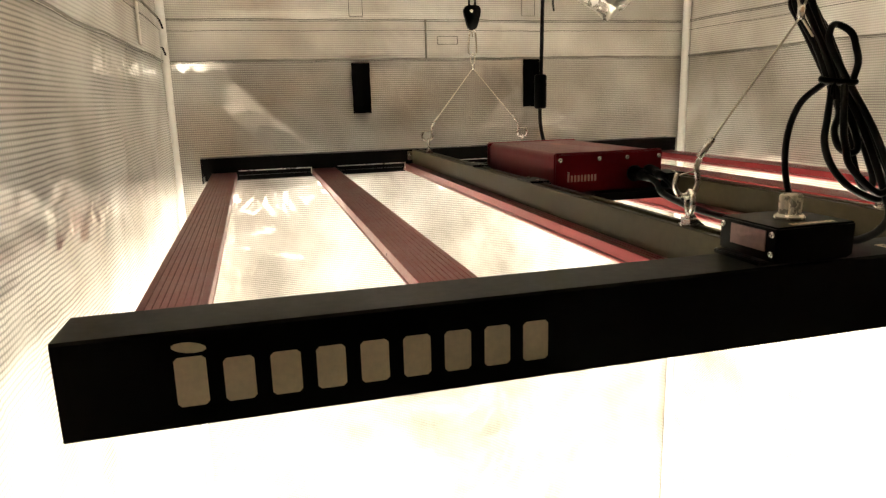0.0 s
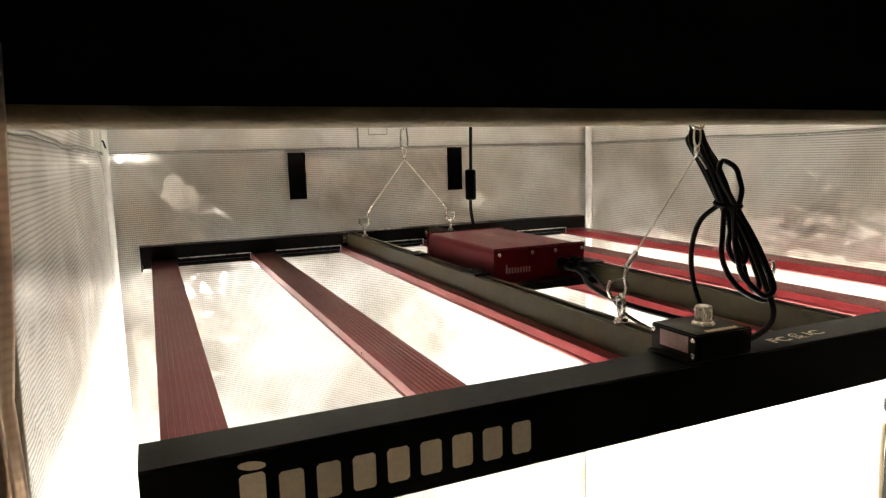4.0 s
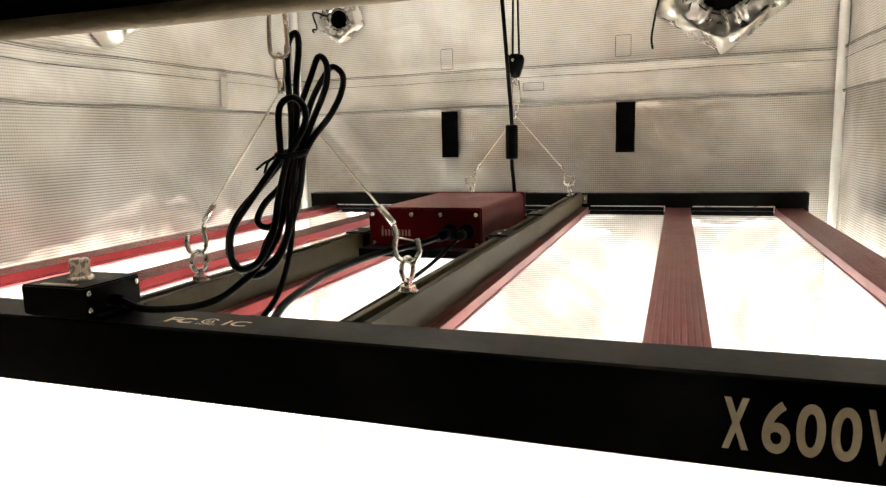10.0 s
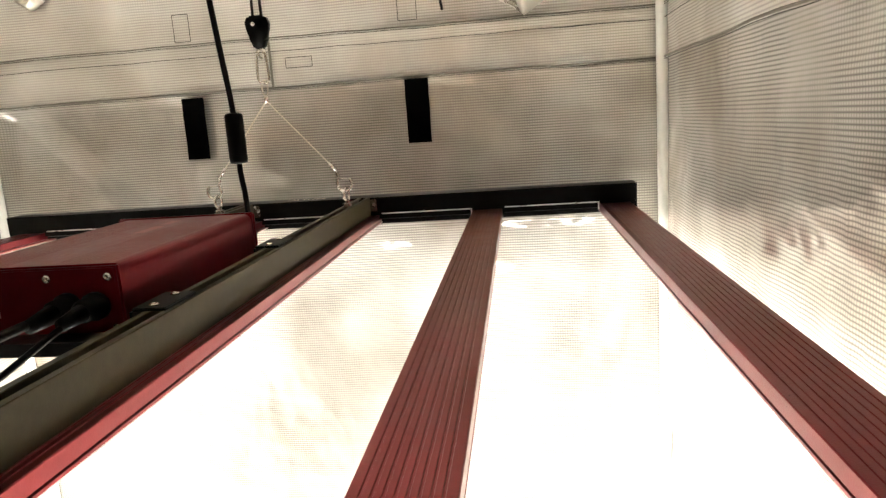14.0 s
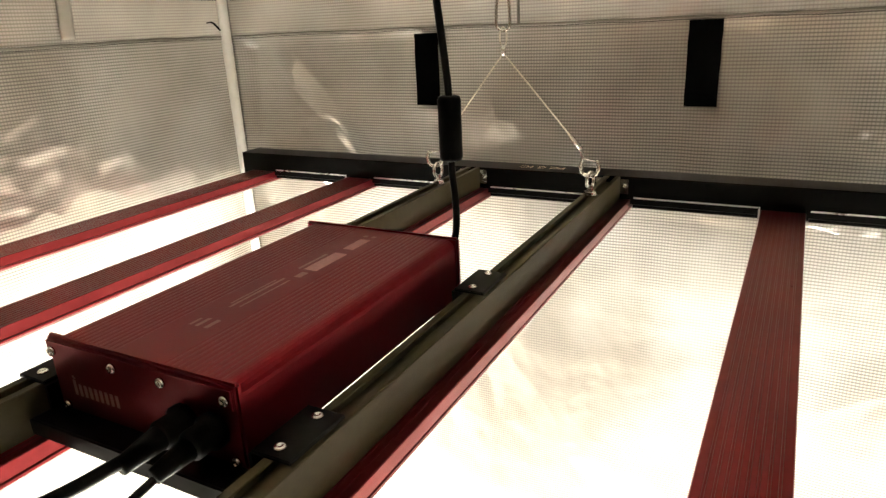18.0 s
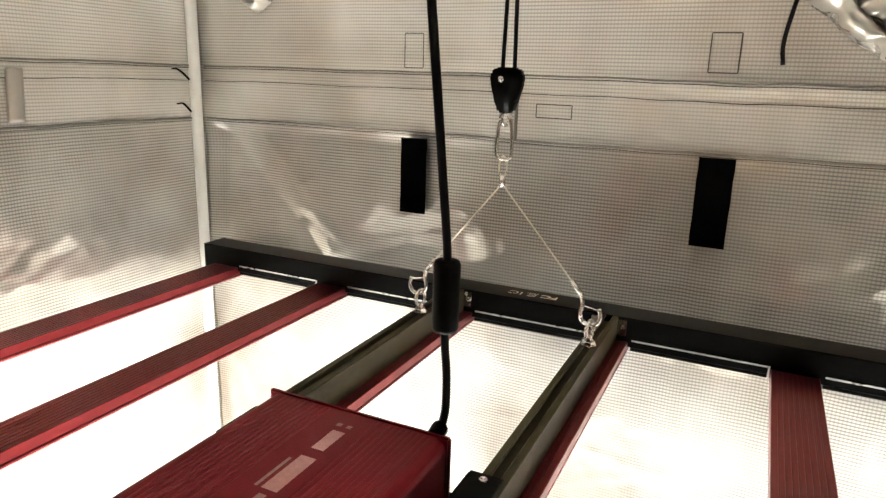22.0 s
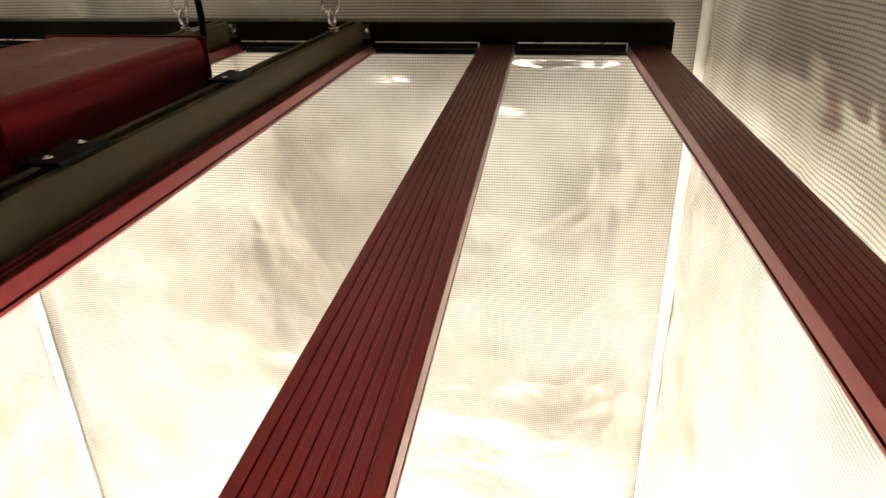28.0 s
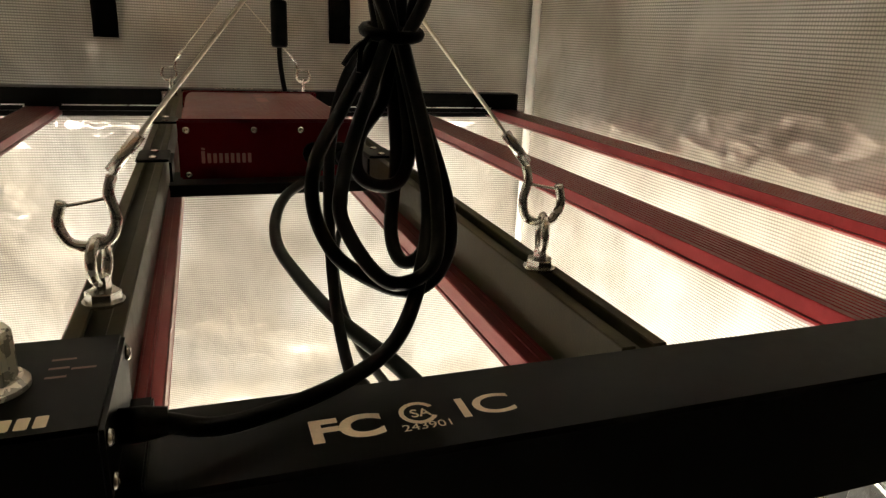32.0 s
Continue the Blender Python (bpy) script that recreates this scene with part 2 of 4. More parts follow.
def box(x0, x1, y0, y1, z0, z1, bevel=0.0, bm=None):
    own = bmesh.new()
    r = bmesh.ops.create_cube(own, size=1)
    bmesh.ops.scale(own, vec=(x1 - x0, y1 - y0, z1 - z0), verts=r["verts"])
    bmesh.ops.translate(own, vec=((x0 + x1) / 2, (y0 + y1) / 2, (z0 + z1) / 2), verts=r["verts"])
    if bevel:
        bmesh.ops.bevel(own, geom=own.edges[:], offset=bevel, segments=2, affect="EDGES", clamp_overlap=True)
    return join(own, bm)


def join(own, bm):
    if bm is None:
        return own
    tmp = bpy.data.meshes.new("tmp")
    own.to_mesh(tmp)
    own.free()
    bm.from_mesh(tmp)
    bpy.data.meshes.remove(tmp)
    return bm


def extruded(profile, axis, a, b, bm=None):
    """A closed outline swept along an axis from a to b. Outline points are (x, z) for Y, (y, z) for X, (x, y) for Z."""
    own = bm or bmesh.new()
    place = {"Y": lambda p, t: (p[0], t, p[1]), "X": lambda p, t: (t, p[0], p[1]), "Z": lambda p, t: (p[0], p[1], t)}[axis]
    v0 = [own.verts.new(place(p, a)) for p in profile]
    v1 = [own.verts.new(place(p, b)) for p in profile]
    n = len(profile)
    for i in range(n):
        own.faces.new((v0[i], v0[(i + 1) % n], v1[(i + 1) % n], v1[i]))
    own.faces.new(v0[::-1])
    own.faces.new(v1)
    return own


def spline(points, steps=8, closed=False):
    """A smooth line through points (Catmull-Rom)."""
    P = [Vector(p) for p in points]
    n = len(P)
    out = []
    for i in range(n if closed else n - 1):
        p0 = P[(i - 1) % n] if closed or i > 0 else P[0] * 2 - P[1]
        p1, p2 = P[i], P[(i + 1) % n]
        p3 = P[(i + 2) % n] if closed or i + 2 < n else P[-1] * 2 - P[-2]
        for s in range(steps):
            t = s / steps
            out.append(0.5 * ((2 * p1) + (p2 - p0) * t + (2 * p0 - 5 * p1 + 4 * p2 - p3) * t * t + (3 * p1 - p0 - 3 * p2 + p3) * t ** 3))
    if not closed:
        out.append(P[-1])
    return out


def tube(points, radius, segs=8, closed=False, bm=None, flat=1.0):
    """A round rod along a line of points; radius: a number, or one for each point."""
    own = bm or bmesh.new()
    P = [Vector(p) for p in points]
    n = len(P)
    R = radius if isinstance(radius, (list, tuple)) else [radius] * n
    rings, side = [], None
    for i in range(n):
        d = (P[(i + 1) % n] - P[i - 1]) if closed else (P[min(i + 1, n - 1)] - P[max(i - 1, 0)])
        d = d.normalized() if d.length > 1e-9 else Vector((0, 0, 1))
        if side is None:
            side = d.cross(Vector((0.31, 0.2, 0.93))).normalized()
        side = (side - d * side.dot(d)).normalized()
        up = d.cross(side)
        rings.append([own.verts.new(P[i] + (side * math.cos(2 * math.pi * k / segs) + up * flat * math.sin(2 * math.pi * k / segs)) * R[i]) for k in range(segs)])
    for i in range(n if closed else n - 1):
        a, b = rings[i], rings[(i + 1) % n]
        for k in range(segs):
            own.faces.new((a[k], a[(k + 1) % segs], b[(k + 1) % segs], b[k]))
    if not closed:
        own.faces.new(rings[0][::-1])
        own.faces.new(rings[-1])
    return own


def lathe(outline, at, axis="Z", segs=20, bm=None):
    """A turned solid: outline of (radius, height), closed at both ends."""
    own = bm or bmesh.new()
    at = Vector(at)
    put = {"Z": lambda c, s, h: Vector((c, s, h)), "Y": lambda c, s, h: Vector((c, h, s)), "X": lambda c, s, h: Vector((h, c, s))}[axis]
    rings = [[own.verts.new(at + put(r * math.cos(2 * math.pi * k / segs), r * math.sin(2 * math.pi * k / segs), h)) for k in range(segs)] for r, h in outline]
    for a, b in zip(rings, rings[1:]):
        for k in range(segs):
            own.faces.new((a[k], a[(k + 1) % segs], b[(k + 1) % segs], b[k]))
    own.faces.new(rings[0][::-1])
    own.faces.new(rings[-1])
    return own


def screw_head(at, axis, r=0.0035, h=0.002):
    s = 1 if h > 0 else -1
    return lathe([(r, 0), (r, h * 0.5), (r * 0.75, h), (r * 0.35, h), (r * 0.3, h - s * 0.0006)], at, axis, 12)


def lettering(name, body, x, y, width, height, place, mat, parent, label="", bold=0.0):
    """Raised writing that fills width x height from its lower left corner, laid by the matrix place."""
    cu = bpy.data.curves.new(name, "FONT")
    cu.body = body
    cu.extrude = 0.0
    cu.offset = bold
    tmp = new("tmp", cu)
    bpy.context.view_layer.update()
    dg = bpy.context.evaluated_depsgraph_get()
    me = bpy.data.meshes.new_from_object(tmp.evaluated_get(dg))
    bpy.data.objects.remove(tmp)
    xs = [v.co.x for v in me.vertices]
    ys = [v.co.y for v in me.vertices]
    sx, sy = width / (max(xs) - min(xs)), height / (max(ys) - min(ys))
    x0, y0 = min(xs), min(ys)
    for v in me.vertices:
        v.co = place @ Vector((x + (v.co.x - x0) * sx, y + (v.co.y - y0) * sy, 0.0004))
    me.materials.clear()
    me.materials.append(mat)
    ob = new(name, me)
    ob.parent = parent
    ob.matrix_parent_inverse = parent.matrix_world.inverted()
    if label:
        ob["label"] = label
    return ob


def mark_blocks(parent, place, x, y, w, h, n, gap=0.22, first=1.0, mat=None):
    """A plain row of n blocks in place of a maker's mark, the first one taller with a leaf-like tip."""
    step = w / n
    for i in range(n):
        top = h * (first if i == 0 else 1.0)
        a, b = x + i * step, x + (i + 1 - gap) * step
        c = (b - a) * 0.12
        rows = [[(a, y + c), (a + c, y), (b - c, y), (b, y + c), (b, y + top - c), (b - c, y + top), (a + c, y + top), (a, y + top - c)]]
        if first > 1.0 and i == 0:
            t = y + top
            rows.append([(x + step * (0.34 + 0.34 * math.cos(q) - 0.12 * math.sin(q)), t + h * (0.20 + 0.13 * math.sin(q))) for q in np.linspace(0, 2 * math.pi, 13)[:-1]])
        bm = bmesh.new()
        for pts in rows:
            bm.faces.new([bm.verts.new(place @ Vector((p[0], p[1], 0.0004))) for p in pts])
        bmesh.ops.remove_doubles(bm, verts=bm.verts, dist=1e-6)
        part("mark_block", bm, mat or PRINT, parent, "pale block of the maker's mark")


# ---- the room and the tent ----
TX, TY0, TY1, TZ = 0.615, -0.165, 1.078, 2.02


def slab(name, lo, hi, mat, label, category):
    ob = new(name, mesh_of(box(lo[0], hi[0], lo[1], hi[1], lo[2], hi[2]), name, mat))
    return tagged(ob, label, category, kind="structure")


slab("floor", (-2.6, -3.4, -0.1), (2.6, 2.2, 0), ROOM_PAINT, "plain dark floor of the dim room", "floor")
slab("ceiling", (-2.6, -3.4, 2.6), (2.6, 2.2, 2.7), ROOM_PAINT, "plain dark ceiling of the dim room", "ceiling")
slab("wall_south", (-2.6, -3.5, 0), (2.6, -3.4, 2.6), ROOM_PAINT, "plain dark room wall behind the camera", "wall")
slab("wall_north", (-2.6, 2.2, 0), (2.6, 2.3, 2.6), ROOM_PAINT, "plain dark room wall behind the tent", "wall")
slab("wall_west", (-2.7, -3.5, 0), (-2.6, 2.3, 2.6), ROOM_PAINT, "plain dark room wall beside the tent", "wall")
slab("wall_east", (2.6, -3.5, 0), (2.7, 2.3, 2.6), ROOM_PAINT, "plain dark room wall beside the tent", "wall")


def crease(u, z, u0, z0, u1, z1, width):
    """How near (u, z) lies to a fold from one point to another, 0 to 1."""
    d = Vector((u1 - u0, z1 - z0))
    t = max(0.0, min(1.0, ((u - u0) * d.x + (z - z0) * d.y) / d.length_squared))
    far = math.hypot(u - u0 - d.x * t, z - z0 - d.y * t)
    return math.exp(-(far / width) ** 2) * (1 - 0.6 * t)


def fan_fold(u, z, u0, z0, u1, z1, w0, w1, h):
    """A flat fan that tips downward above a valley line, 0 to -h; it widens from w0 to w1."""
    d = Vector((u1 - u0, z1 - z0))
    t = ((u - u0) * d.x + (z - z0) * d.y) / d.length_squared
    across = ((z - z0) * d.x - (u - u0) * d.y) / d.length
    w = w0 + (w1 - w0) * max(0.0, min(1.0, t))
    ends = max(0.0, min(1.0, (t + 0.1) / 0.2, (1.6 - t) / 0.5))
    rise = max(0.0, 1 - across / w) if across > 0 else max(0.0, 1 + across / (2.5 * w))
    return -h * ends * rise


def crumple(u0, u1, zs, us, seed):
    """Height of a few hundred short sharp creases, thickest round the level of the light."""
    rnd = random.Random(seed)
    U, Z = np.meshgrid(us, zs)
    out = np.zeros_like(U)
    for k in range(800):
        cu, cz = rnd.uniform(u0, u1), rnd.choice((rnd.uniform(0.5, 2.0), rnd.gauss(1.50, 0.10), rnd.gauss(1.69, 0.04), rnd.gauss(1.2, 0.15)))
        a, length = rnd.uniform(-0.5, 3.6), rnd.uniform(0.015, 0.09)
        dx, dz = math.cos(a), math.sin(a)
        t = np.clip((U - cu) * dx + (Z - cz) * dz, -length, length)
        far = np.hypot(U - cu - dx * t, Z - cz - dz * t)
        fade = 1 - (np.abs(t) / length) ** 2
        out += rnd.choice((-1, 1, 1)) * rnd.uniform(0.0005, 0.0017) * fade * np.exp(-far / rnd.uniform(0.004, 0.010))
    for k in range(420):
        cu, cz = rnd.uniform(u0, u1), rnd.gauss(1.465, 0.045)
        a, length = rnd.uniform(0, math.pi), rnd.uniform(0.008, 0.035)
        dx, dz = math.cos(a), math.sin(a)
        t = np.clip((U - cu) * dx + (Z - cz) * dz, -length, length)
        far = np.hypot(U - cu - dx * t, Z - cz - dz * t)
        out += rnd.choice((-1, 1)) * rnd.uniform(0.0003, 0.0010) * (1 - (np.abs(t) / length) ** 2) * np.exp(-far / rnd.uniform(0.003, 0.007))
    return out


def film_wall(name, axis, at, inward, u0, u1, mat, label, folds=(), fans=(), depth=1.0, seed=1):
    """A hanging sheet of film, uneven, with a tauter band between the two seams. axis: the level axis along it."""
    nu, nv = 200, 260
    creased = crumple(u0, u1, [TZ * (j / nv) ** 0.6 for j in range(nv + 1)], [u0 + (u1 - u0) * i / nu for i in range(nu + 1)], seed)
    bm = bmesh.new()
    rows = []
    for j in range(nv + 1):
        z = TZ * (j / nv) ** 0.6
        row = []
        for i in range(nu + 1):
            u = u0 + (u1 - u0) * i / nu
            edge = min(1.0, min(u - u0, u1 - u) / 0.035)
            off = 0.010 * noise.noise(Vector((u * 2.6, z * 2.2, at * 7))) + 0.003 * noise.noise(Vector((u * 9, z * 6, at * 3 + 4)))
            if z < 1.38:
                off += 0.006 * noise.noise(Vector((u * 3 + z * 5, z * 9, at + 2)))
            off += creased[j][i]
            p = Vector((u * 1.3 + 0.12 * z, z, at * 5))
            off += 0.0038 * (0.5 - abs(noise.noise(p * 4.2))) + 0.0011 * (0.5 - abs(noise.noise(p * 10.0 + Vector((3, 1, 0))))) + 0.0013 * (0.5 - abs(noise.noise(p * 25.0)))
            for f in folds:
                off += f[5] * crease(u, z, *f[:5])
            for f in fans:
                off += fan_fold(u, z, *f)
            if SEAM_LOW < z < SEAM_HIGH:
                off = off * 0.6 + 0.003 + 0.0030 * (0.4 - abs(noise.noise(Vector((u * 14 + 5 * z, z * 22, at)))))
            for seam in (SEAM_LOW, SEAM_HIGH):
                off *= 1 - 0.75 * math.exp(-((z - seam) / 0.012) ** 2)
            if off > 0:
                off = 0.0078 * math.tanh(off / 0.0078)
            off *= depth * edge
            d = at + inward * off
            row.append(bm.verts.new((u, d, z) if axis == "X" else (d, u, z)))
        rows.append(row)
    for a, b in zip(rows, rows[1:]):
        for i in range(nu):
            bm.faces.new((a[i], a[i + 1], b[i + 1], b[i]))
    ob = new(name, mesh_of(bm, name, mat, True))
    sol = ob.modifiers.new("thickness", "SOLIDIFY")
    sol.thickness, sol.offset = 0.002, -1.0
    far = sorted((at - inward * 0.028, at - inward * 0.031))
    part("outer_canvas", box(u0 - 0.028, u1 + 0.028, *far, 0.001, TZ) if axis == "X" else box(*far, u0, u1 + 0.024, 0.001, TZ), CANVAS, ob, "black canvas outside of the tent")
    return tagged(ob, label, "tent wall", kind="structure")


film_wall("wall_tent_back", "X", TY1, -1, -TX, TX, FOIL_X, "wrinkled silver reflective film back wall of the grow tent",
          fans=((-0.594, 1.640, -0.414, 1.455, 0.060, 0.064, 0.021),), folds=((-0.36, 1.92, -0.27, 1.74, 0.03, 0.010), (0.52, 1.98, 0.36, 1.74, 0.04, 0.008), (0.2, 1.6, 0.32, 1.5, 0.03, 0.006), (-0.1, 1.52, 0.05, 1.46, 0.02, 0.005), (0.36, 1.10, 0.5, 1.22, 0.03, 0.004), (0.1, 0.95, 0.30, 1.2, 0.05, 0.008)))
film_wall("wall_tent_left", "Y", -TX, 1, TY0, TY1, FOIL_Y, "wrinkled silver reflective film side wall of the grow tent",
          seed=2, folds=((0.9, 1.6, 0.75, 1.45, 0.03, 0.008), (0.5, 1.5, 0.3, 1.42, 0.03, 0.008)))
film_wall("wall_tent_right", "Y", TX, -1, TY0, TY1, FOIL_Y, "wrinkled silver reflective film side wall of the grow tent",
          seed=3, folds=((0.95, 1.6, 0.8, 1.4, 0.03, 0.008), (0.7, 1.62, 0.6, 1.4, 0.025, 0.007)))
tent_top = new("ceiling_tent", mesh_of(box(-TX - 0.01, TX + 0.01, TY0 - 0.01, TY1 + 0.01, TZ, TZ + 0.004), "ceiling_tent", ROOF))
tagged(tent_top, "silver film roof of the grow tent", "tent roof", kind="structure")
part("roof_cover", box(-TX - 0.034, TX + 0.034, TY0 - 0.010, TY1 + 0.034, TZ + 0.0044, TZ + 0.008), CANVAS, tent_top, "black canvas outside of the roof")
tent_floor = new("floor_tent", mesh_of(box(-TX, TX, TY0, TY1, 0.002, 0.006), "floor_tent", TRAY))
tagged(tent_floor, "silver film floor tray of the grow tent", "tent floor", kind="structure")

# front: black cloth round the open doorway
HEAD_Z = 1.645
bm = bmesh.new()
n = 60
edge_line = []
for i in range(n + 1):
    x = -TX + 2 * TX * i / n
    edge_line.append((x, TY0 + 0.004 * noise.noise(Vector((x * 5, 1, 2))), HEAD_Z - 0.005 - 0.004 * x + 0.004 * noise.noise(Vector((x * 3.1, 4, 0)))))
grid = []
for k, (dy, dz) in enumerate(((0.004, 0.0), (0.004, 0.10), (0.004, 0.37), (-0.004, 0.37), (-0.004, 0.10), (-0.004, 0.0))):
    grid.append([bm.verts.new((x, y + dy, z + dz if dz < 0.3 else TZ)) for x, y, z in edge_line])
for a, b in zip(grid, grid[1:] + grid[:1]):
    for i in range(n):
        bm.faces.new((a[i], a[i + 1], b[i + 1], b[i]))
header = tagged(new("wall_tent_front", mesh_of(bm, "wall_tent_front", CANVAS, True)), "black canvas header over the open tent doorway", "tent wall", kind="structure")
part("hem", tube(edge_line, 0.006, 10), HEM, header, "dull brown hem of the doorway", True)
# lining added out of view to shape the bounce; brown keeps it dim
bm = bmesh.new()
rows = []
for j in range(31):
    z = HEAD_Z + 0.006 + (TZ - 0.002 - HEAD_Z - 0.006) * j / 30
    rows.append([bm.verts.new((x, TY0 + 0.014 + 0.004 * noise.noise(Vector((x * 4, z * 7, 9))) + 0.002 * noise.noise(Vector((x * 13, z * 11, 2))), z)) for x in np.linspace(-TX + 0.002, TX - 0.002, 61)])
for a, b in zip(rows, rows[1:]):
    for i in range(60):
        bm.faces.new((a[i], a[i + 1], b[i + 1], b[i]))
part("inner_lining", bm, DOOR_FILM, header, "unseen film lining of the header, browned to dim its bounce", True)
# side strips of the doorway
for side, nm in ((-1, "trim_door_left"), (1, "trim_door_right")):
    x0, x1 = sorted((side * 0.598, side * (TX + 0.004)))
    ob = new(nm, mesh_of(box(x0, x1, TY0 - 0.006, TY0 + 0.002, 0, HEAD_Z + 0.01, 0.002), nm, CANVAS))
    tagged(ob, "black canvas strip beside the tent doorway", "tent wall", kind="structure")
    line = [(side * 0.592 + 0.004 * noise.noise(Vector((z * 4, side, 3))), TY0 + 0.002, z) for z in np.linspace(0.02, HEAD_Z, 40)]
    part("hem", tube(line, 0.007, 10), HEM, ob, "dull brown hem of the doorway", True)

# rolled door flap tied back beside the doorway
flap = thing("rolled_door_flap", (-0.64, -0.20, 0.0), "rolled tent door of silver film and black canvas, tied back", "tent door")


def gathered(cx, cy, z0, z1, r, lobes, seed, squash=0.8, n=60, segs=40):
    """An upright roll of cloth with lengthwise folds."""
    bm = bmesh.new()
    rings = []
    for z in np.linspace(z0, z1, n):
        tie = 1 - 0.16 * math.exp(-((z - 1.525) / 0.03) ** 2)
        ring = []
        for k in range(segs):
            a = 2 * math.pi * k / segs
            fold = 0.13 * math.cos(lobes * a + 2.2 * z + seed) + 0.22 * noise.noise(Vector((2.2 * math.cos(a), 2.2 * math.sin(a), z * 2.6 + seed)))
            q = r * tie * (1 + fold + 0.05 * noise.noise(Vector((5 * math.cos(a), 5 * math.sin(a), z * 14 + seed))))
            ring.append(bm.verts.new((cx(z) + q * math.cos(a), cy + q * squash * math.sin(a) + 0.004 * noise.noise(Vector((z * 5, 3, 1))), z + 0.006 * noise.noise(Vector((3 * a, seed, 0))) * (z > z1 - 0.001))))
        rings.append(ring)
    for a, b in zip(rings, rings[1:]):
        for k in range(segs):
            bm.faces.new((a[k], a[(k + 1) % segs], b[(k + 1) % segs], b[k]))
    bm.faces.new(rings[0][::-1])
    bm.faces.new(rings[-1])
    return bm


def roll_x(z):
    return -0.593 - 0.03 * max(0.0, 1.66 - max(z, 1.4)) + 0.003 * noise.noise(Vector((z * 6, 0, 1)))


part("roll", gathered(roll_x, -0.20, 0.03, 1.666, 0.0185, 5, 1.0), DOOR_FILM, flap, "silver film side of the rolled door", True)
part("canvas_layer", gathered(lambda z: roll_x(z) - 0.027, -0.208, 0.03, 1.664, 0.021, 4, 2.0), CANVAS, flap, "black canvas side of the rolled door", True)
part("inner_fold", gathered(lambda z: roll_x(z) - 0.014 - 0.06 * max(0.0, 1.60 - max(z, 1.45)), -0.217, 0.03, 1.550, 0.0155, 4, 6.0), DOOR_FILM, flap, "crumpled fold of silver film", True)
part("tie_end", tube([(-0.5985 - 0.01 * (1.54 - z), -0.222, z) for z in np.linspace(1.25, 1.538, 14)], [0.0165 + 0.002 * noise.noise(Vector((z * 9, 1, 1))) for z in np.linspace(1.25, 1.538, 14)], 12, False, None, 0.5), CANVAS, flap, "black tie strap end", True)
part("strap", tube(spline([(-0.596, -0.203, 1.530), (-0.600, -0.226, 1.528), (-0.63, -0.236, 1.522), (-0.645, -0.215, 1.52), (-0.62, -0.178, 1.522), (-0.600, -0.182, 1.528)], 6, True), 0.010, 8, True, None, 0.3), CANVAS, flap, "black tie strap")

# seams and piping on the walls
for nm, z, r in (("trim_seam_low", SEAM_LOW, 0.0016), ("trim_seam_high", SEAM_HIGH, 0.0013), ("trim_stitch", 1.705, 0.0006)):
    def wavy(u, k):
        return 0.004 * noise.noise(Vector((u * 4, k, z * 3))) + 0.0012 * noise.noise(Vector((u * 17, k, z)))
    rod = PIPING if r > 0.001 else THREAD
    back = new(nm, mesh_of(tube([(x, TY1 - 0.0085, z + wavy(x, 1)) for x in np.linspace(-0.6, 0.6, 70)], r, 6), nm, rod, True))
    tagged(back, "sewn seam across the silver tent wall", "seam", kind="structure")
    for side in (-1, 1):
        ob = new(nm, mesh_of(tube([(side * (TX - 0.0085), y, z + wavy(y, side + 5)) for y in np.linspace(TY0 + 0.01, 1.05, 70)], r, 6), nm, rod, True))
        tagged(ob, "sewn seam along the silver tent wall", "seam", kind="structure")
    if r > 0.001:
        line = new(nm + "_stitch", mesh_of(tube([(x, TY1 - 0.0088, z - 0.0035 + wavy(x, 1)) for x in np.linspace(-0.6, 0.6, 70)], 0.0006, 5), nm, THREAD))
        tagged(line, "dark stitching under the seam", "seam", kind="structure")
        for side in (-1, 1):
            line = new(nm + "_stitch", mesh_of(tube([(side * (TX - 0.0088), y, z - 0.0035 + wavy(y, side + 5)) for y in np.linspace(TY0 + 0.01, 1.05, 70)], 0.0006, 5), nm, THREAD))
            tagged(line, "dark stitching under the seam", "seam", kind="structure")


def sewn_outline(x0, x1, z0, z1, r=0.0007):
    pts = []
    for a, b in (((x0, z0), (x1, z0)), ((x1, z0), (x1, z1)), ((x1, z1), (x0, z1)), ((x0, z1), (x0, z0))):
        pts += [(a[0] + (b[0] - a[0]) * t, TY1 - 0.0095, a[1] + (b[1] - a[1]) * t) for t in (0.02, 0.35, 0.65, 0.98)]
    return tube(pts, r, 5, True)


for box_ in ((-0.224, -0.195, 1.734, 1.780), (0.175, 0.207, 1.738, 1.782), (-0.028, 0.019, 1.676, 1.693)):
    ob = new("stitched_patch", mesh_of(sewn_outline(*box_), "stitched_patch", THREAD))
    tagged(ob, "stitched outline of a strap patch on the silver wall", "stitching", "stitched patches")
ob = new("trim_flap_edge", mesh_of(tube([(-0.055, TY1 - 0.010, z) for z in np.linspace(SEAM_LOW, SEAM_HIGH, 8)], 0.0022, 6), "trim_flap_edge", PIPING))
tagged(ob, "upright bound edge of the sewn band", "seam", kind="structure")

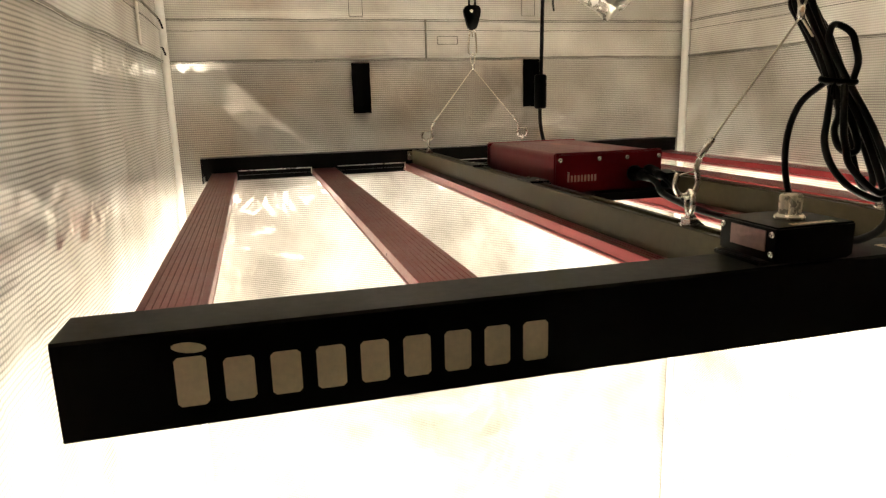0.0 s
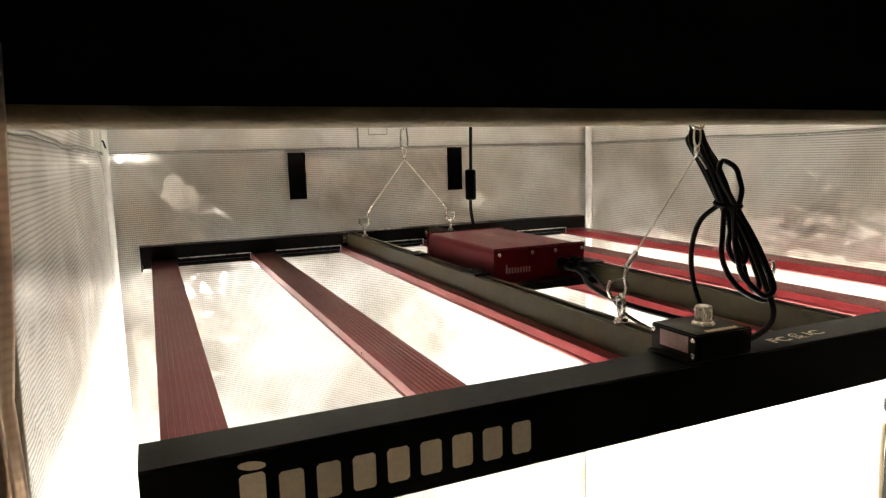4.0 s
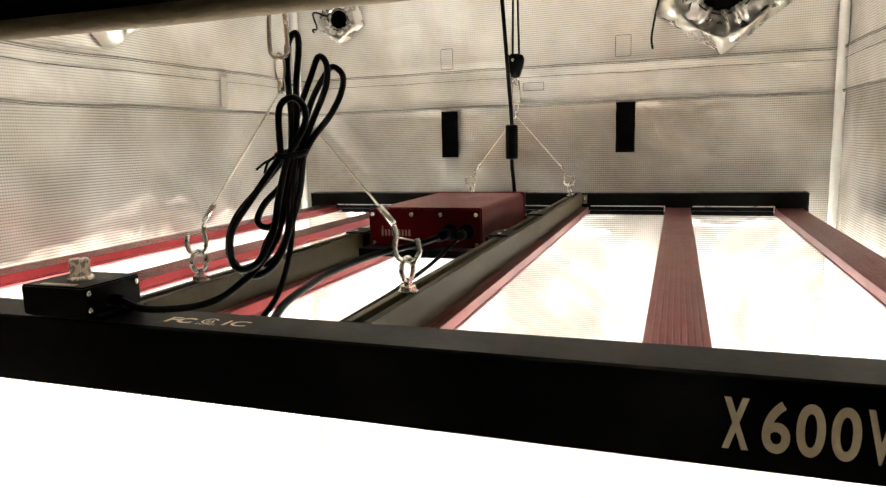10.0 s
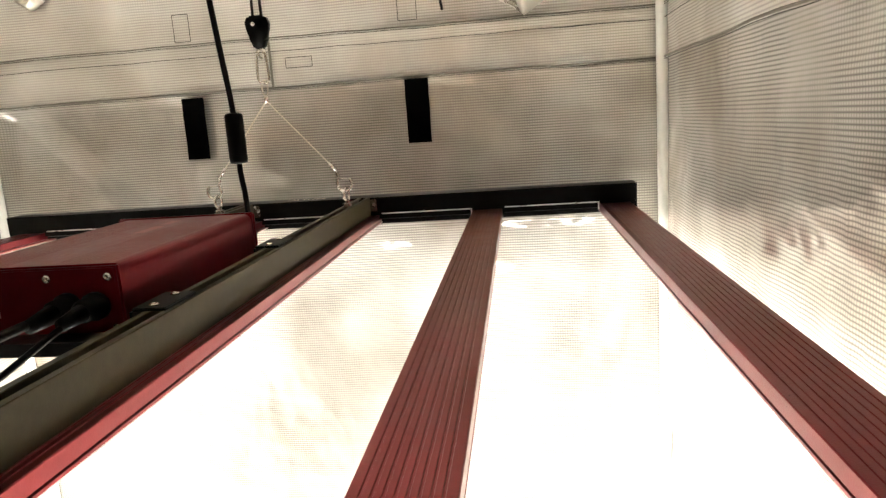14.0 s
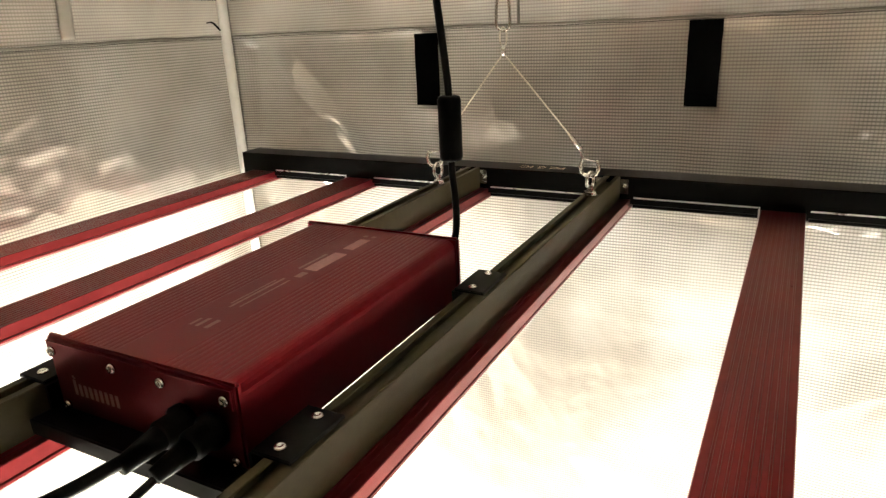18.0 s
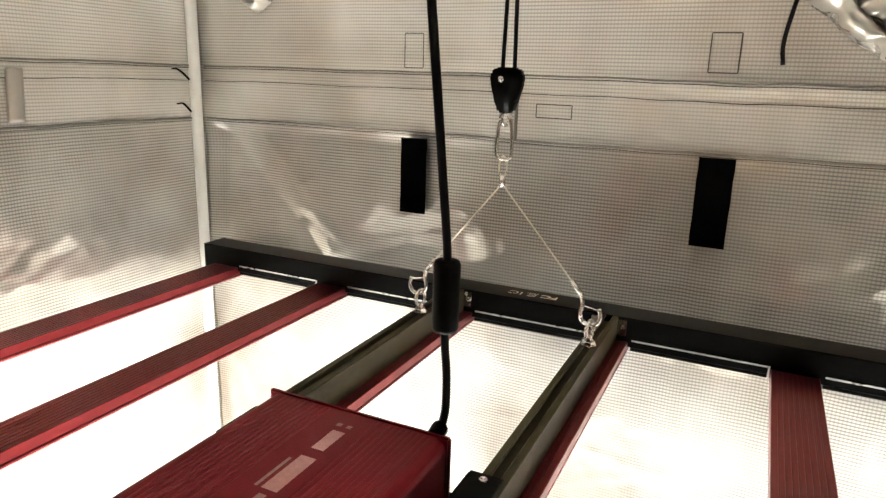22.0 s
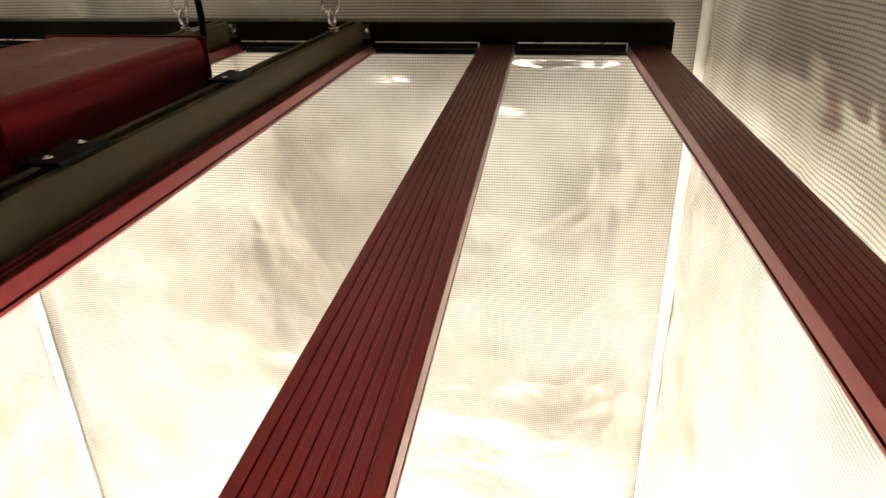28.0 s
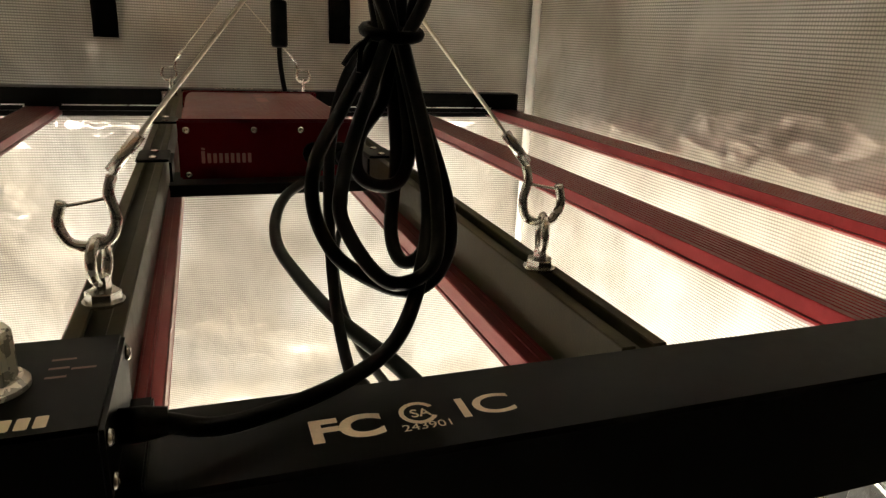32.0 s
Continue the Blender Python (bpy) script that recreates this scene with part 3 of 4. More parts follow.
bm = bmesh.new()
rows = []
for j in range(13):
    z = 1.652 + 0.066 * j / 12
    rows.append([bm.verts.new((-TX + 0.0095 + 0.0022 * math.sin(math.pi * i / 6) + 0.0016 * noise.noise(Vector((i * 1.3, j * 1.1, 4))) * (0 < i < 6), 0.743 + 0.0215 * i / 6 + 0.005 * j / 12, z)) for i in range(7)])
for a, b in zip(rows, rows[1:]):
    for i in range(6):
        bm.faces.new((a[i], a[i + 1], b[i + 1], b[i]))
ob = new("puckered_strap", mesh_of(bm, "puckered_strap", SMOOTH_FOIL, True))
sol = ob.modifiers.new("thickness", "SOLIDIFY")
sol.thickness, sol.offset = 0.001, 0.0
tagged(ob, "narrow puckered strip of silver film sewn on the side wall", "sewn strip")

# dark gathered ends of the seams beside the pole
for z0, z1, y0 in ((1.722, 1.706, 1.006), (1.668, 1.655, 1.012)):
    ob = new("trim_seam_end", mesh_of(tube(spline([(-TX + 0.011, y0, z0), (-TX + 0.013, y0 + 0.012, (z0 * 2 + z1) / 3 + 0.004), (-TX + 0.016, 1.036, z1)], 6), [0.0010 + 0.0001 * k for k in range(7)] + [0.0018] * 6, 7), "trim_seam_end", CANVAS))
    tagged(ob, "dark gathered seam end beside the tent pole", "seam", kind="structure")

# corner poles
for x in (-0.600, 0.600):
    pole = thing("tent_pole", (x, 1.052, 0), "white painted steel corner pole of the tent", "tent pole", "tent poles")
    tilt = 0.010 if x < 0 else -0.010
    part("tube", tube([(x * 1.02 + tilt * z / 2, 1.052, z) for z in np.linspace(0.006, TZ, 12)], 0.0092, 16), WHITE_TUBE, pole, "", True)
    for z in (1.0,):
        part("joint", tube([(x * 1.02 + tilt * z / 2, 1.052, z - 0.03), (x * 1.02 + tilt * z / 2, 1.052, z + 0.03)], 0.0105, 16), WHITE_TUBE, pole, "", True)

# hook tape patches on the back wall
for x0, dz, lean in ((-0.226, 0.0, 0.3), (0.178, 0.004, 0.0)):
    bm = bmesh.new()
    rows = []
    for j in range(9):
        t = j / 8
        z = 1.637 + dz - 0.108 * t
        curl = 0.006 * t * t * lean + 0.001 * noise.noise(Vector((x0 * 9, t * 3, 0)))
        rows.append([[bm.verts.new((x0 + 0.0405 * s + 0.001 * noise.noise(Vector((t * 5, s, x0))), TY1 - 0.011 - curl - d, z)) for s in (0, 0.5, 1)] for d in (0, 0.0022)])
    for a, b in zip(rows, rows[1:]):
        for d in (0, 1):
            for i in range(2):
                bm.faces.new((a[d][i], a[d][i + 1], b[d][i + 1], b[d][i]))
        for i in (0, 2):
            bm.faces.new((a[0][i], a[1][i], b[1][i], b[0][i]))
    for r_ in (rows[0], rows[-1]):
        for i in range(2):
            bm.faces.new((r_[0][i], r_[0][i + 1], r_[1][i + 1], r_[1][i]))
    ob = new("hook_tape_strip", mesh_of(bm, "hook_tape_strip", TAPE))
    tagged(ob, "short black hook tape strip sewn below the wall seam", "tape strip", "black tape strips")

# ---- the LED light ----
ZT = 1.449           # top of the end rails
YF0, YF1 = -0.110, -0.066
YB0, YB1 = 1.000, 1.045
LX = 0.550
BAR_TOP, BAR_LOW = 1.4187, 1.4015
light = thing("grow_light", (0, 0.47, ZT), "six-bar LED grow light with red bars, hung on wires", "grow light")


def end_rail(name, outer, inner, parent, x0, x1):
    """A rail with a deep outer face and a shallower inner one over the bar ends."""
    s = 1 if inner > outer else -1
    prof = [(outer, ZT - 0.051), (outer, ZT - 0.0015), (outer + s * 0.0015, ZT), (inner - s * 0.0015, ZT), (inner, ZT - 0.0015), (inner, ZT - 0.0365), (outer + s * 0.004, ZT - 0.0365), (outer + s * 0.004, ZT - 0.051)]
    return part(name, extruded(prof, "X", x0, x1), BLACK_METAL, parent, "black powder-coated end rail")


front_rail = end_rail("front_rail", YF0, YF1, light, -0.5436, 0.5586)
back_rail = end_rail("back_rail", YB1, YB0, light, -LX, LX)
for rail, y0, y1 in ((back_rail, YB0, YB1),):
    for x in (-LX, LX):
        s = 1 if x > 0 else -1
        part("end_cap", box(*sorted((x - s * 0.0004, x + s * 0.0026)), y0 - 0.0003, y1 + 0.0003, ZT - 0.0513, ZT + 0.0003), BLACK_METAL, rail)

BAR_X = [-0.508, -0.305, -0.102, 0.104, 0.311, 0.518]
# bright lips of the inner faces between the bars
for rail, y, s in ((back_rail, YB0, -1), (front_rail, YF1, 1)):
    for a, b in zip(BAR_X, BAR_X[1:]):
        ya, yb = sorted((y + s * 0.0003, y + s * 0.0016))
        part("lip", box(a + 0.029, b - 0.028, ya, yb, ZT - 0.0285, ZT - 0.0267), BARE, rail, "thin bare metal lip")
        part("lower_lip", box(a + 0.028, b - 0.0275, *sorted((y + s * 0.0004, y - s * 0.010)), ZT - 0.0410, ZT - 0.0372), BLACK_METAL, rail)
        xt = b - 0.0275
        part("lip_end", box(xt, xt + 0.0022, ya, yb, ZT - 0.040, ZT - 0.0267), BARE, rail, "thin bare metal lip end")

HALF = 0.0242
bar_profile = [(-HALF + 0.003, BAR_LOW + 0.004), (-HALF + 0.003, BAR_LOW), (-HALF, BAR_LOW + 0.003), (-HALF, BAR_LOW + 0.0050), (-HALF + 0.002, BAR_LOW + 0.0053), (-HALF + 0.002, BAR_LOW + 0.0064), (-HALF, BAR_LOW + 0.0068), (-HALF, BAR_TOP - 0.0007), (-HALF + 0.0007, BAR_TOP)]
ribs = 8
for i in range(ribs):
    c = -HALF + 0.004 + (2 * HALF - 0.008) * (i + 0.5) / ribs
    bar_profile += [(c - 0.0009, BAR_TOP), (c - 0.0006, BAR_TOP - 0.0006), (c + 0.0006, BAR_TOP - 0.0006), (c + 0.0009, BAR_TOP)]
bar_profile += [(-x, z) for x, z in bar_profile[:9][::-1]]
bar_profile = bar_profile[::-1]
for x in BAR_X:
    bar = part("led_bar", extruded([(x + px, pz) for px, pz in bar_profile], "Y", YF0 + 0.016, YB1 - 0.016), RED, light, "red anodised ribbed LED bar")
    lamp_data = bpy.data.lights.new("led_lamp", "AREA")
    lamp_data.shape, lamp_data.size, lamp_data.size_y = "RECTANGLE", 0.036, 1.0
    lamp_data.energy, lamp_data.color, lamp_data.spread = LAMP_WATTS, LED_COLOUR, radians(60)
    lamp = new("led_lamp", lamp_data)
    lamp.matrix_world = Matrix.Translation((x, (YF1 + YB0) / 2, BAR_LOW + 0.0020))
    part("led_strip", box(x - 0.018, x + 0.018, YF1 + 0.01, YB0 - 0.01, BAR_LOW + 0.0026, BAR_LOW + 0.0038), LED, bar, "glowing LED strip under the bar")

CH_W, CH_LOW, CH_TOP = 0.0106, 1.4190, 1.4492
for x in (BAR_X[2] + 0.0015, BAR_X[3]):
    half = [(-CH_W, CH_LOW), (-CH_W, CH_TOP - 0.0006), (-CH_W + 0.0006, CH_TOP), (-0.0046, CH_TOP), (-0.0040, CH_TOP - 0.0006), (-0.0040, CH_TOP - 0.0022), (-0.0082, CH_TOP - 0.0024), (-0.0082, CH_TOP - 0.0085)]
    prof = half + [(-a, b) for a, b in half[::-1]]
    part("cross_channel", extruded([(x + a, b) for a, b in prof][::-1], "Y", YF1 + 0.0006, YB0 - 0.0006), CHANNEL, light, "black slotted aluminium channel")
    for y, s in ((YB0, -1), (YF1, 1)):
        for sx in (-1, 1):
            ya, yb = sorted((y + s * 0.0005, y + s * 0.002))
            xa, xb = sorted((x + sx * (CH_W + 0.0005), x + sx * (CH_W + 0.0110)))
            plate = part("bracket_plate", box(xa, xb, ya, yb, 1.426, 1.446, 0.0006), STEEL, light, "zinc-plated corner bracket")
            part("screw", screw_head((x + sx * (CH_W + 0.006), y + s * 0.002, 1.437), "Y", 0.0032, s * 0.0022), STEEL, plate, "", True)
    for y in (0.027, 0.892):
        bolt = part("eye_bolt", lathe([(0.0072, 0), (0.0072, 0.005), (0.0068, 0.0055), (0.0036, 0.0056), (0.0036, 0.012)], (x, y, CH_TOP), "Z", 6), STEEL, light, "zinc-plated eye bolt")
        part("eye", tube([(x + 0.0022 * math.cos(a), y + 0.0072 * math.cos(a), CH_TOP + 0.0185 + 0.0095 * math.sin(a)) for a in np.linspace(0, 2 * math.pi, 25)[:-1]], 0.0022, 8, True), STEEL, bolt, "", True)
        part("washer", lathe([(0.0085, -0.0002), (0.0085, 0.0012), (0.004, 0.0012)], (x, y, CH_TOP), "Z", 18), STEEL, bolt)

# cross bars that carry the driver, with tabs over the channels
for y, y0 in ((0.3575, 0.322), (0.5895, 0.571)):
    bar = part("driver_bracket", box(-0.0870, 0.0900, y0, y + 0.018, 1.4285, 1.4325, 0.0006), BLACK_METAL, light, "black bracket under the driver")
    part("edge", box(-0.0865, 0.0895, y0 - 0.0015, y0 - 0.0002, 1.4225, 1.4325), BLACK_METAL, bar)
    for sx in (-1, 1):
        xa, xb = sorted((sx * 0.0860, sx * 0.112))
        part("tab", box(xa, xb, y - 0.0235, y + 0.0235, CH_TOP + 0.0003, CH_TOP + 0.0028, 0.0006), BLACK_METAL, bar)
        xa, xb = sorted((sx * 0.0840, sx * 0.0862))
        part("tab_leg", box(xa, xb, y - 0.0235, y + 0.0235, 1.4327, CH_TOP), BLACK_METAL, bar)
        for dy in (-0.0155, 0.0155):
            part("screw", screw_head((sx * 0.099, y + dy, CH_TOP + 0.0028), "Z", 0.0036, 0.0016), STEEL, bar, "", True)

# the driver
DX, DY0, DY1, DZ0, DZ1 = 0.0755, 0.338, 0.596, 1.4330, 1.4835
edge = [(0.009 * (1 - math.cos(q)), 0.009 * (1 - math.sin(q))) for q in np.linspace(0, math.pi / 2, 7)]
prof = [(-DX, DZ0)] + [(-DX + a, DZ1 - b) for a, b in edge]
rib_x = [-0.0625 + 0.0046 * i for i in range(10)] + [0.0215 + 0.0046 * i for i in range(10)]
for c in rib_x:
    prof += [(c - 0.0013, DZ1), (c - 0.0007, DZ1 - 0.00016), (c + 0.0007, DZ1 - 0.00016), (c + 0.0013, DZ1)]
prof += [(DX - a, DZ1 - b) for a, b in edge[::-1]] + [(DX, DZ0)]
driver = part("driver", extruded(prof[::-1], "Y", DY0 + 0.005, DY1 - 0.005), RED_DRIVER, light, "red anodised ribbed driver housing")
for y0, y1, s in ((DY0, DY0 + 0.005, -1), (DY1 - 0.005, DY1, 1)):
    part("end_plate", box(-DX - 0.0025, DX + 0.0025, y0, y1, DZ0 + 0.0005, DZ1 + 0.0015, 0.0016), RED_DRIVER, driver, "red end plate")
    yo = y0 if s < 0 else y1
    part("plate_ridge", box(-DX - 0.001, DX + 0.001, *sorted((yo + s * 0.0002, yo + s * 0.0020)), DZ1 - 0.013, DZ1 - 0.0005, 0.0008), RED_DRIVER, driver, "raised red ridge")
    for x, z in ((-0.071, DZ1 - 0.0075), (-0.016, DZ1 - 0.0075), (0.024, DZ1 - 0.0075), (0.071, DZ1 - 0.0075), (-0.071, DZ0 + 0.0045), (0.071, DZ0 + 0.0045)):
        part("screw", screw_head((x, yo + s * (0.0020 if z > 1.46 else 0.0001), z), "Y", 0.0032, s * 0.0022), STEEL, driver, "", True)
    for x in (0.036, 0.058):
        part("cable_gland", lathe([(0.0105, -s * 0.001), (0.0105, s * 0.005), (0.0085, s * 0.007), (0.0085, s * 0.017), (0.006, s * 0.019)], (x, yo, 1.4545), "Y", 14), PLASTIC, driver, "black cable gland", True) if s < 0 else None
part("back_gland", lathe([(0.0100, 0.0), (0.0100, 0.006), (0.008, 0.008), (0.008, 0.02)], (0.050, DY1, 1.457), "Y", 14), PLASTIC, driver, "black cable gland", True)
# long label on the top
PLACE_TOP = Matrix(((0, -1, 0, 0.0175), (1, 0, 0, 0), (0, 0, 1, DZ1 + 0.0003), (0, 0, 0, 1)))
for y, w, u, h in ((0.385, 0.012, 0.008, 0.0035), (0.385, 0.012, 0.016, 0.003), (0.385, 0.010, 0.022, 0.002), (0.415, 0.055, 0.018, 0.0022), (0.418, 0.050, 0.012, 0.0016), (0.420, 0.045, 0.022, 0.0014), (0.475, 0.010, 0.009, 0.006), (0.490, 0.040, 0.006, 0.012), (0.490, 0.034, 0.021, 0.0024), (0.540, 0.026, 0.008, 0.010), (0.572, 0.004, 0.008, 0.004), (0.572, 0.004, 0.016, 0.004)):
    bm = bmesh.new()
    vs = [bm.verts.new(PLACE_TOP @ Vector(p)) for p in ((y, u, 0), (y + w, u, 0), (y + w, u + h, 0), (y, u + h, 0))]
    bm.faces.new(vs)
    part("printed_label", bm, FADED if h > 0.009 else LABEL, driver, "pale printed block on the driver top")
FRONT = lambda y: Matrix(((1, 0, 0, 0), (0, 0, -1, y), (0, 1, 0, 0), (0, 0, 0, 1)))
mark_blocks(driver, FRONT(DY0 - 0.0003), -0.060, 1.4475, 0.043, 0.0085, 9, 0.40, 1.25, FADED)

# writing on the rails
FR = FRONT(YF0 - 0.0002)
mark_blocks(front_rail, FR, -0.490, 1.4090, 0.2085, 0.0235, 9, 0.34, 1.12)
for word, x, w in (("X", 0.3335, 0.0125), ("6", 0.3520, 0.0130), ("0", 0.3675, 0.0130), ("0", 0.3830, 0.0130), ("W", 0.3980, 0.0225)):
    lettering("model_writing", word, x, 1.4088, w, 0.0280, FR, PRINT, front_rail, "pale bold writing", 0.045 if word == "X" else 0.022)
for word, x, w in (("P", 0.4315, 0.0165), ("R", 0.4570, 0.0175), ("O", 0.4815, 0.0205)):
    lettering("model_writing", word, x, 1.4088, w, 0.0280, FR, PRINT, front_rail, "pale thin writing", -0.022)
for rail, m in ((front_rail, Matrix.Translation((-0.032, -0.0985, ZT + 0.0001))), (back_rail, Matrix.Translation((0.031, 1.0300, ZT + 0.0001)) @ pose(0, 0, 0, 0, 0, 180))):
    lettering("approval_mark", "FC", 0, 0, 0.022, 0.0125, m, PRINT, rail, "pale printed mark", 0.04)
    bm = bmesh.new()
    vs = []
    for rr in (0.0062, 0.0046):
        vs.append([bm.verts.new(m @ Vector((0.034 + rr * math.cos(a), 0.0085 + rr * math.sin(a), 0.0005))) for a in np.linspace(0.5, 2 * math.pi - 0.5, 22)])
    for i in range(21):
        bm.faces.new((vs[0][i], vs[0][i + 1], vs[1][i + 1], vs[1][i]))
    part("approval_ring", bm, PRINT, rail)
    lettering("approval_mark", "SA", 0.0315, 0.0062, 0.0065, 0.0045, m, PRINT, rail, "", 0.01)
    lettering("approval_number", "243901", 0.027, -0.0005, 0.0155, 0.0034, m, PRINT, rail)
    lettering("approval_mark", "IC", 0.0475, 0.002, 0.0185, 0.0115, m, PRINT, rail, "pale printed mark", 0.012)

# dimmer box on the front rail
BX0, BX1, BY0, BY1, BZ0, BZ1 = -0.1415, -0.0820, -0.1165, -0.0640, ZT + 0.0008, ZT + 0.0260
dimmer = part("dimmer_box", box(BX0, BX1, BY0, BY1, BZ0 + 0.003, BZ1, 0.0012), BLACK_METAL, light, "small black dimmer box with a pearl knob")
part("base_flange", box(BX0 - 0.004, BX1 + 0.006, BY0 + 0.009, BY1, BZ0 - 0.0005, BZ0 + 0.0028, 0.0006), BLACK_METAL, dimmer)
part("end_label", box(BX0 - 0.0009, BX0 - 0.0002, BY0 + 0.009, BY1 - 0.012, BZ0 + 0.009, BZ0 + 0.022), LABEL, dimmer, "pale worn label")
for y, z in ((BY0 + 0.004, BZ1 - 0.005), (BY1 - 0.004, BZ1 - 0.005), (BY0 + 0.004, BZ0 + 0.008)):
    for x, s in ((BX0, -1), (BX1, 1)):
        part("screw", screw_head((x, y, z), "X", 0.0022, s * 0.0014), STEEL, dimmer, "", True)
KX, KY = -0.1105, -0.0915
bm = bmesh.new()
nk = 48
rings = []
for r0, h in ((0.0068, 0.0025), (0.0070, 0.0032), (0.0070, 0.0148), (0.0062, 0.0158)):
    rings.append([bm.verts.new((KX + (r0 - (0.0007 if k % 2 and 0.003 < h < 0.015 else 0)) * math.cos(2 * math.pi * k / nk), KY + (r0 - (0.0007 if k % 2 and 0.003 < h < 0.015 else 0)) * math.sin(2 * math.pi * k / nk), BZ1 + h)) for k in range(nk)])
for a, b in zip(rings, rings[1:]):
    for k in range(nk):
        bm.faces.new((a[k], a[(k + 1) % nk], b[(k + 1) % nk], b[k]))
bm.faces.new(rings[0][::-1])
bm.faces.new(rings[-1])
part("knob", bm, KNOB, dimmer, "ribbed pearl plastic knob")
part("knob_skirt", lathe([(0.0095, 0.0002), (0.0095, 0.0016), (0.0080, 0.0030)], (KX, KY, BZ1), "Z", 28), KNOB, dimmer)
TOPM = Matrix.Translation((0, 0, BZ1))
for x, y, w in ((-0.0985, -0.085, 0.005), (-0.0985, -0.090, 0.005), (-0.0930, -0.086, 0.006), (-0.0985, -0.080, 0.006)):
    bm = bmesh.new()
    bm.faces.new([bm.verts.new((px, py, BZ1 + 0.0004)) for px, py in ((x, y), (x + w, y), (x + w, y + 0.0011), (x, y + 0.0011))])
    part("scale_mark", bm, LABEL, dimmer, "faint printed mark")
mark_blocks(dimmer, TOPM, -0.127, -0.1135, 0.034, 0.0052, 9, 0.25)
part("cable_gland", lathe([(0.0048, 0.0), (0.0048, 0.006), (0.0038, 0.012)], (BX1, -0.095, BZ0 + 0.012), "X", 12), PLASTIC, dimmer, "", True)


# ---- hangers ----
def link_ring(c, rx, rz, r, yaw=0.0, gap=False):
    """An oval wire loop in the upright plane turned by yaw."""
    a = np.linspace(0.5 if gap else 0, 2 * math.pi - (0.1 if gap else 0), 26)
    pts = [(c[0] + rx * math.cos(t) * math.cos(yaw), c[1] + rx * math.cos(t) * math.sin(yaw), c[2] + rz * math.sin(t)) for t in (a if gap else a[:-1])]
    return tube(pts, r, 8, not gap)


def hanger(y):
    h = thing("wire_hanger", (0, y, 1.615), "steel wire bridle on a black rope ratchet, hooked to the light", "hanger", "light hangers")
    apex = Vector((-0.004, y, 1.615))
    for s in (-1, 1):
        eye = Vector((s * 0.103, y, CH_TOP + 0.028))
        crimp = Vector((s * 0.0915, y, 1.506))
        # spring hook through the eye
        hook = [(eye.x + s * 0.0005, y, eye.z - 0.0035), (eye.x + s * 0.0075, y, eye.z - 0.002), (eye.x + s * 0.0112, y, eye.z + 0.006), (eye.x + s * 0.009, y, eye.z + 0.0155)]
        hook2 = [(eye.x + s * 0.0005, y, eye.z - 0.0035), (eye.x - s * 0.0075, y, eye.z - 0.001), (eye.x - s * 0.0105, y, eye.z + 0.008), (eye.x - s * 0.0085, y, eye.z + 0.018), (crimp.x + s * 0.001, y, crimp.z - 0.003)]
        part("spring_hook", tube(spline(hook[::-1] + hook2[1:], 6), 0.0023, 8), STEEL, h, "zinc-plated spring hook", True)
        part("gate", tube([(eye.x + s * 0.0085, y, eye.z + 0.0135), (eye.x - s * 0.0085, y, eye.z + 0.0165)], 0.0008, 6), STEEL, h)
        d = (apex - crimp).normalized()
        part("ferrule", tube([crimp - d * 0.002, crimp + d * 0.017], 0.0027, 8), STEEL, h, "crimped metal ferrule", True)
        part("wire", tube([crimp + d * 0.012, apex], 0.00095, 6), WIRE, h, "thin twisted steel wire", True)
    part("ferrule", tube([apex - Vector((0, 0, 0.003)), apex + Vector((0, 0, 0.009))], 0.0031, 8), STEEL, h, "crimped metal ferrule", True)
    part("wire_loop", link_ring(apex + Vector((0, 0, 0.018)), 0.0045, 0.0115, 0.0010), WIRE, h, "", True)
    car = apex + Vector((0, 0, 0.052))
    part("carabiner", tube(spline([(car.x - 0.006, y, car.z - 0.024), (car.x + 0.004, y, car.z - 0.026), (car.x + 0.0085, y, car.z - 0.018), (car.x + 0.0065, y, car.z + 0.014), (car.x + 0.001, y, car.z + 0.023), (car.x - 0.0055, y, car.z + 0.018), (car.x - 0.0085, y, car.z - 0.014)], 6, True), 0.0019, 8, True), STEEL, h, "steel carabiner", True)
    # ratchet body
    prof = [(-0.007, 1.690), (0.007, 1.690), (0.0108, 1.702), (0.0168, 1.721), (0.0164, 1.731), (0.0105, 1.736), (-0.0105, 1.736), (-0.0164, 1.731), (-0.0168, 1.721), (-0.0108, 1.702)]
    own = extruded([(apex.x + a, b) for a, b in prof[::-1]], "Y", y - 0.009, y + 0.009)
    bmesh.ops.bevel(own, geom=own.edges[:], offset=0.0022, segments=2, affect="EDGES", clamp_overlap=True)
    part("ratchet", own, PLASTIC, h, "black plastic rope ratchet", True)
    part("ratchet_pin", lathe([(0.003, 0), (0.003, -0.001), (0.002, -0.0016)], (apex.x - 0.004, y - 0.009, 1.724), "Y", 12), STEEL, h)
    part("ratchet_loop", link_ring((apex.x, y, 1.684), 0.005, 0.0075, 0.0014, 1.2), STEEL, h, "", True)
    for dx in (-0.006, 0.007):
        part("rope", tube(spline([(apex.x + dx, y, 1.735), (apex.x + dx * 0.7, y, 1.85), (apex.x + dx * 0.5, y, TZ)], 6), 0.0022, 7), ROPE, h, "black braided rope", True)
    return h


hanger(0.029)
hanger(0.890)

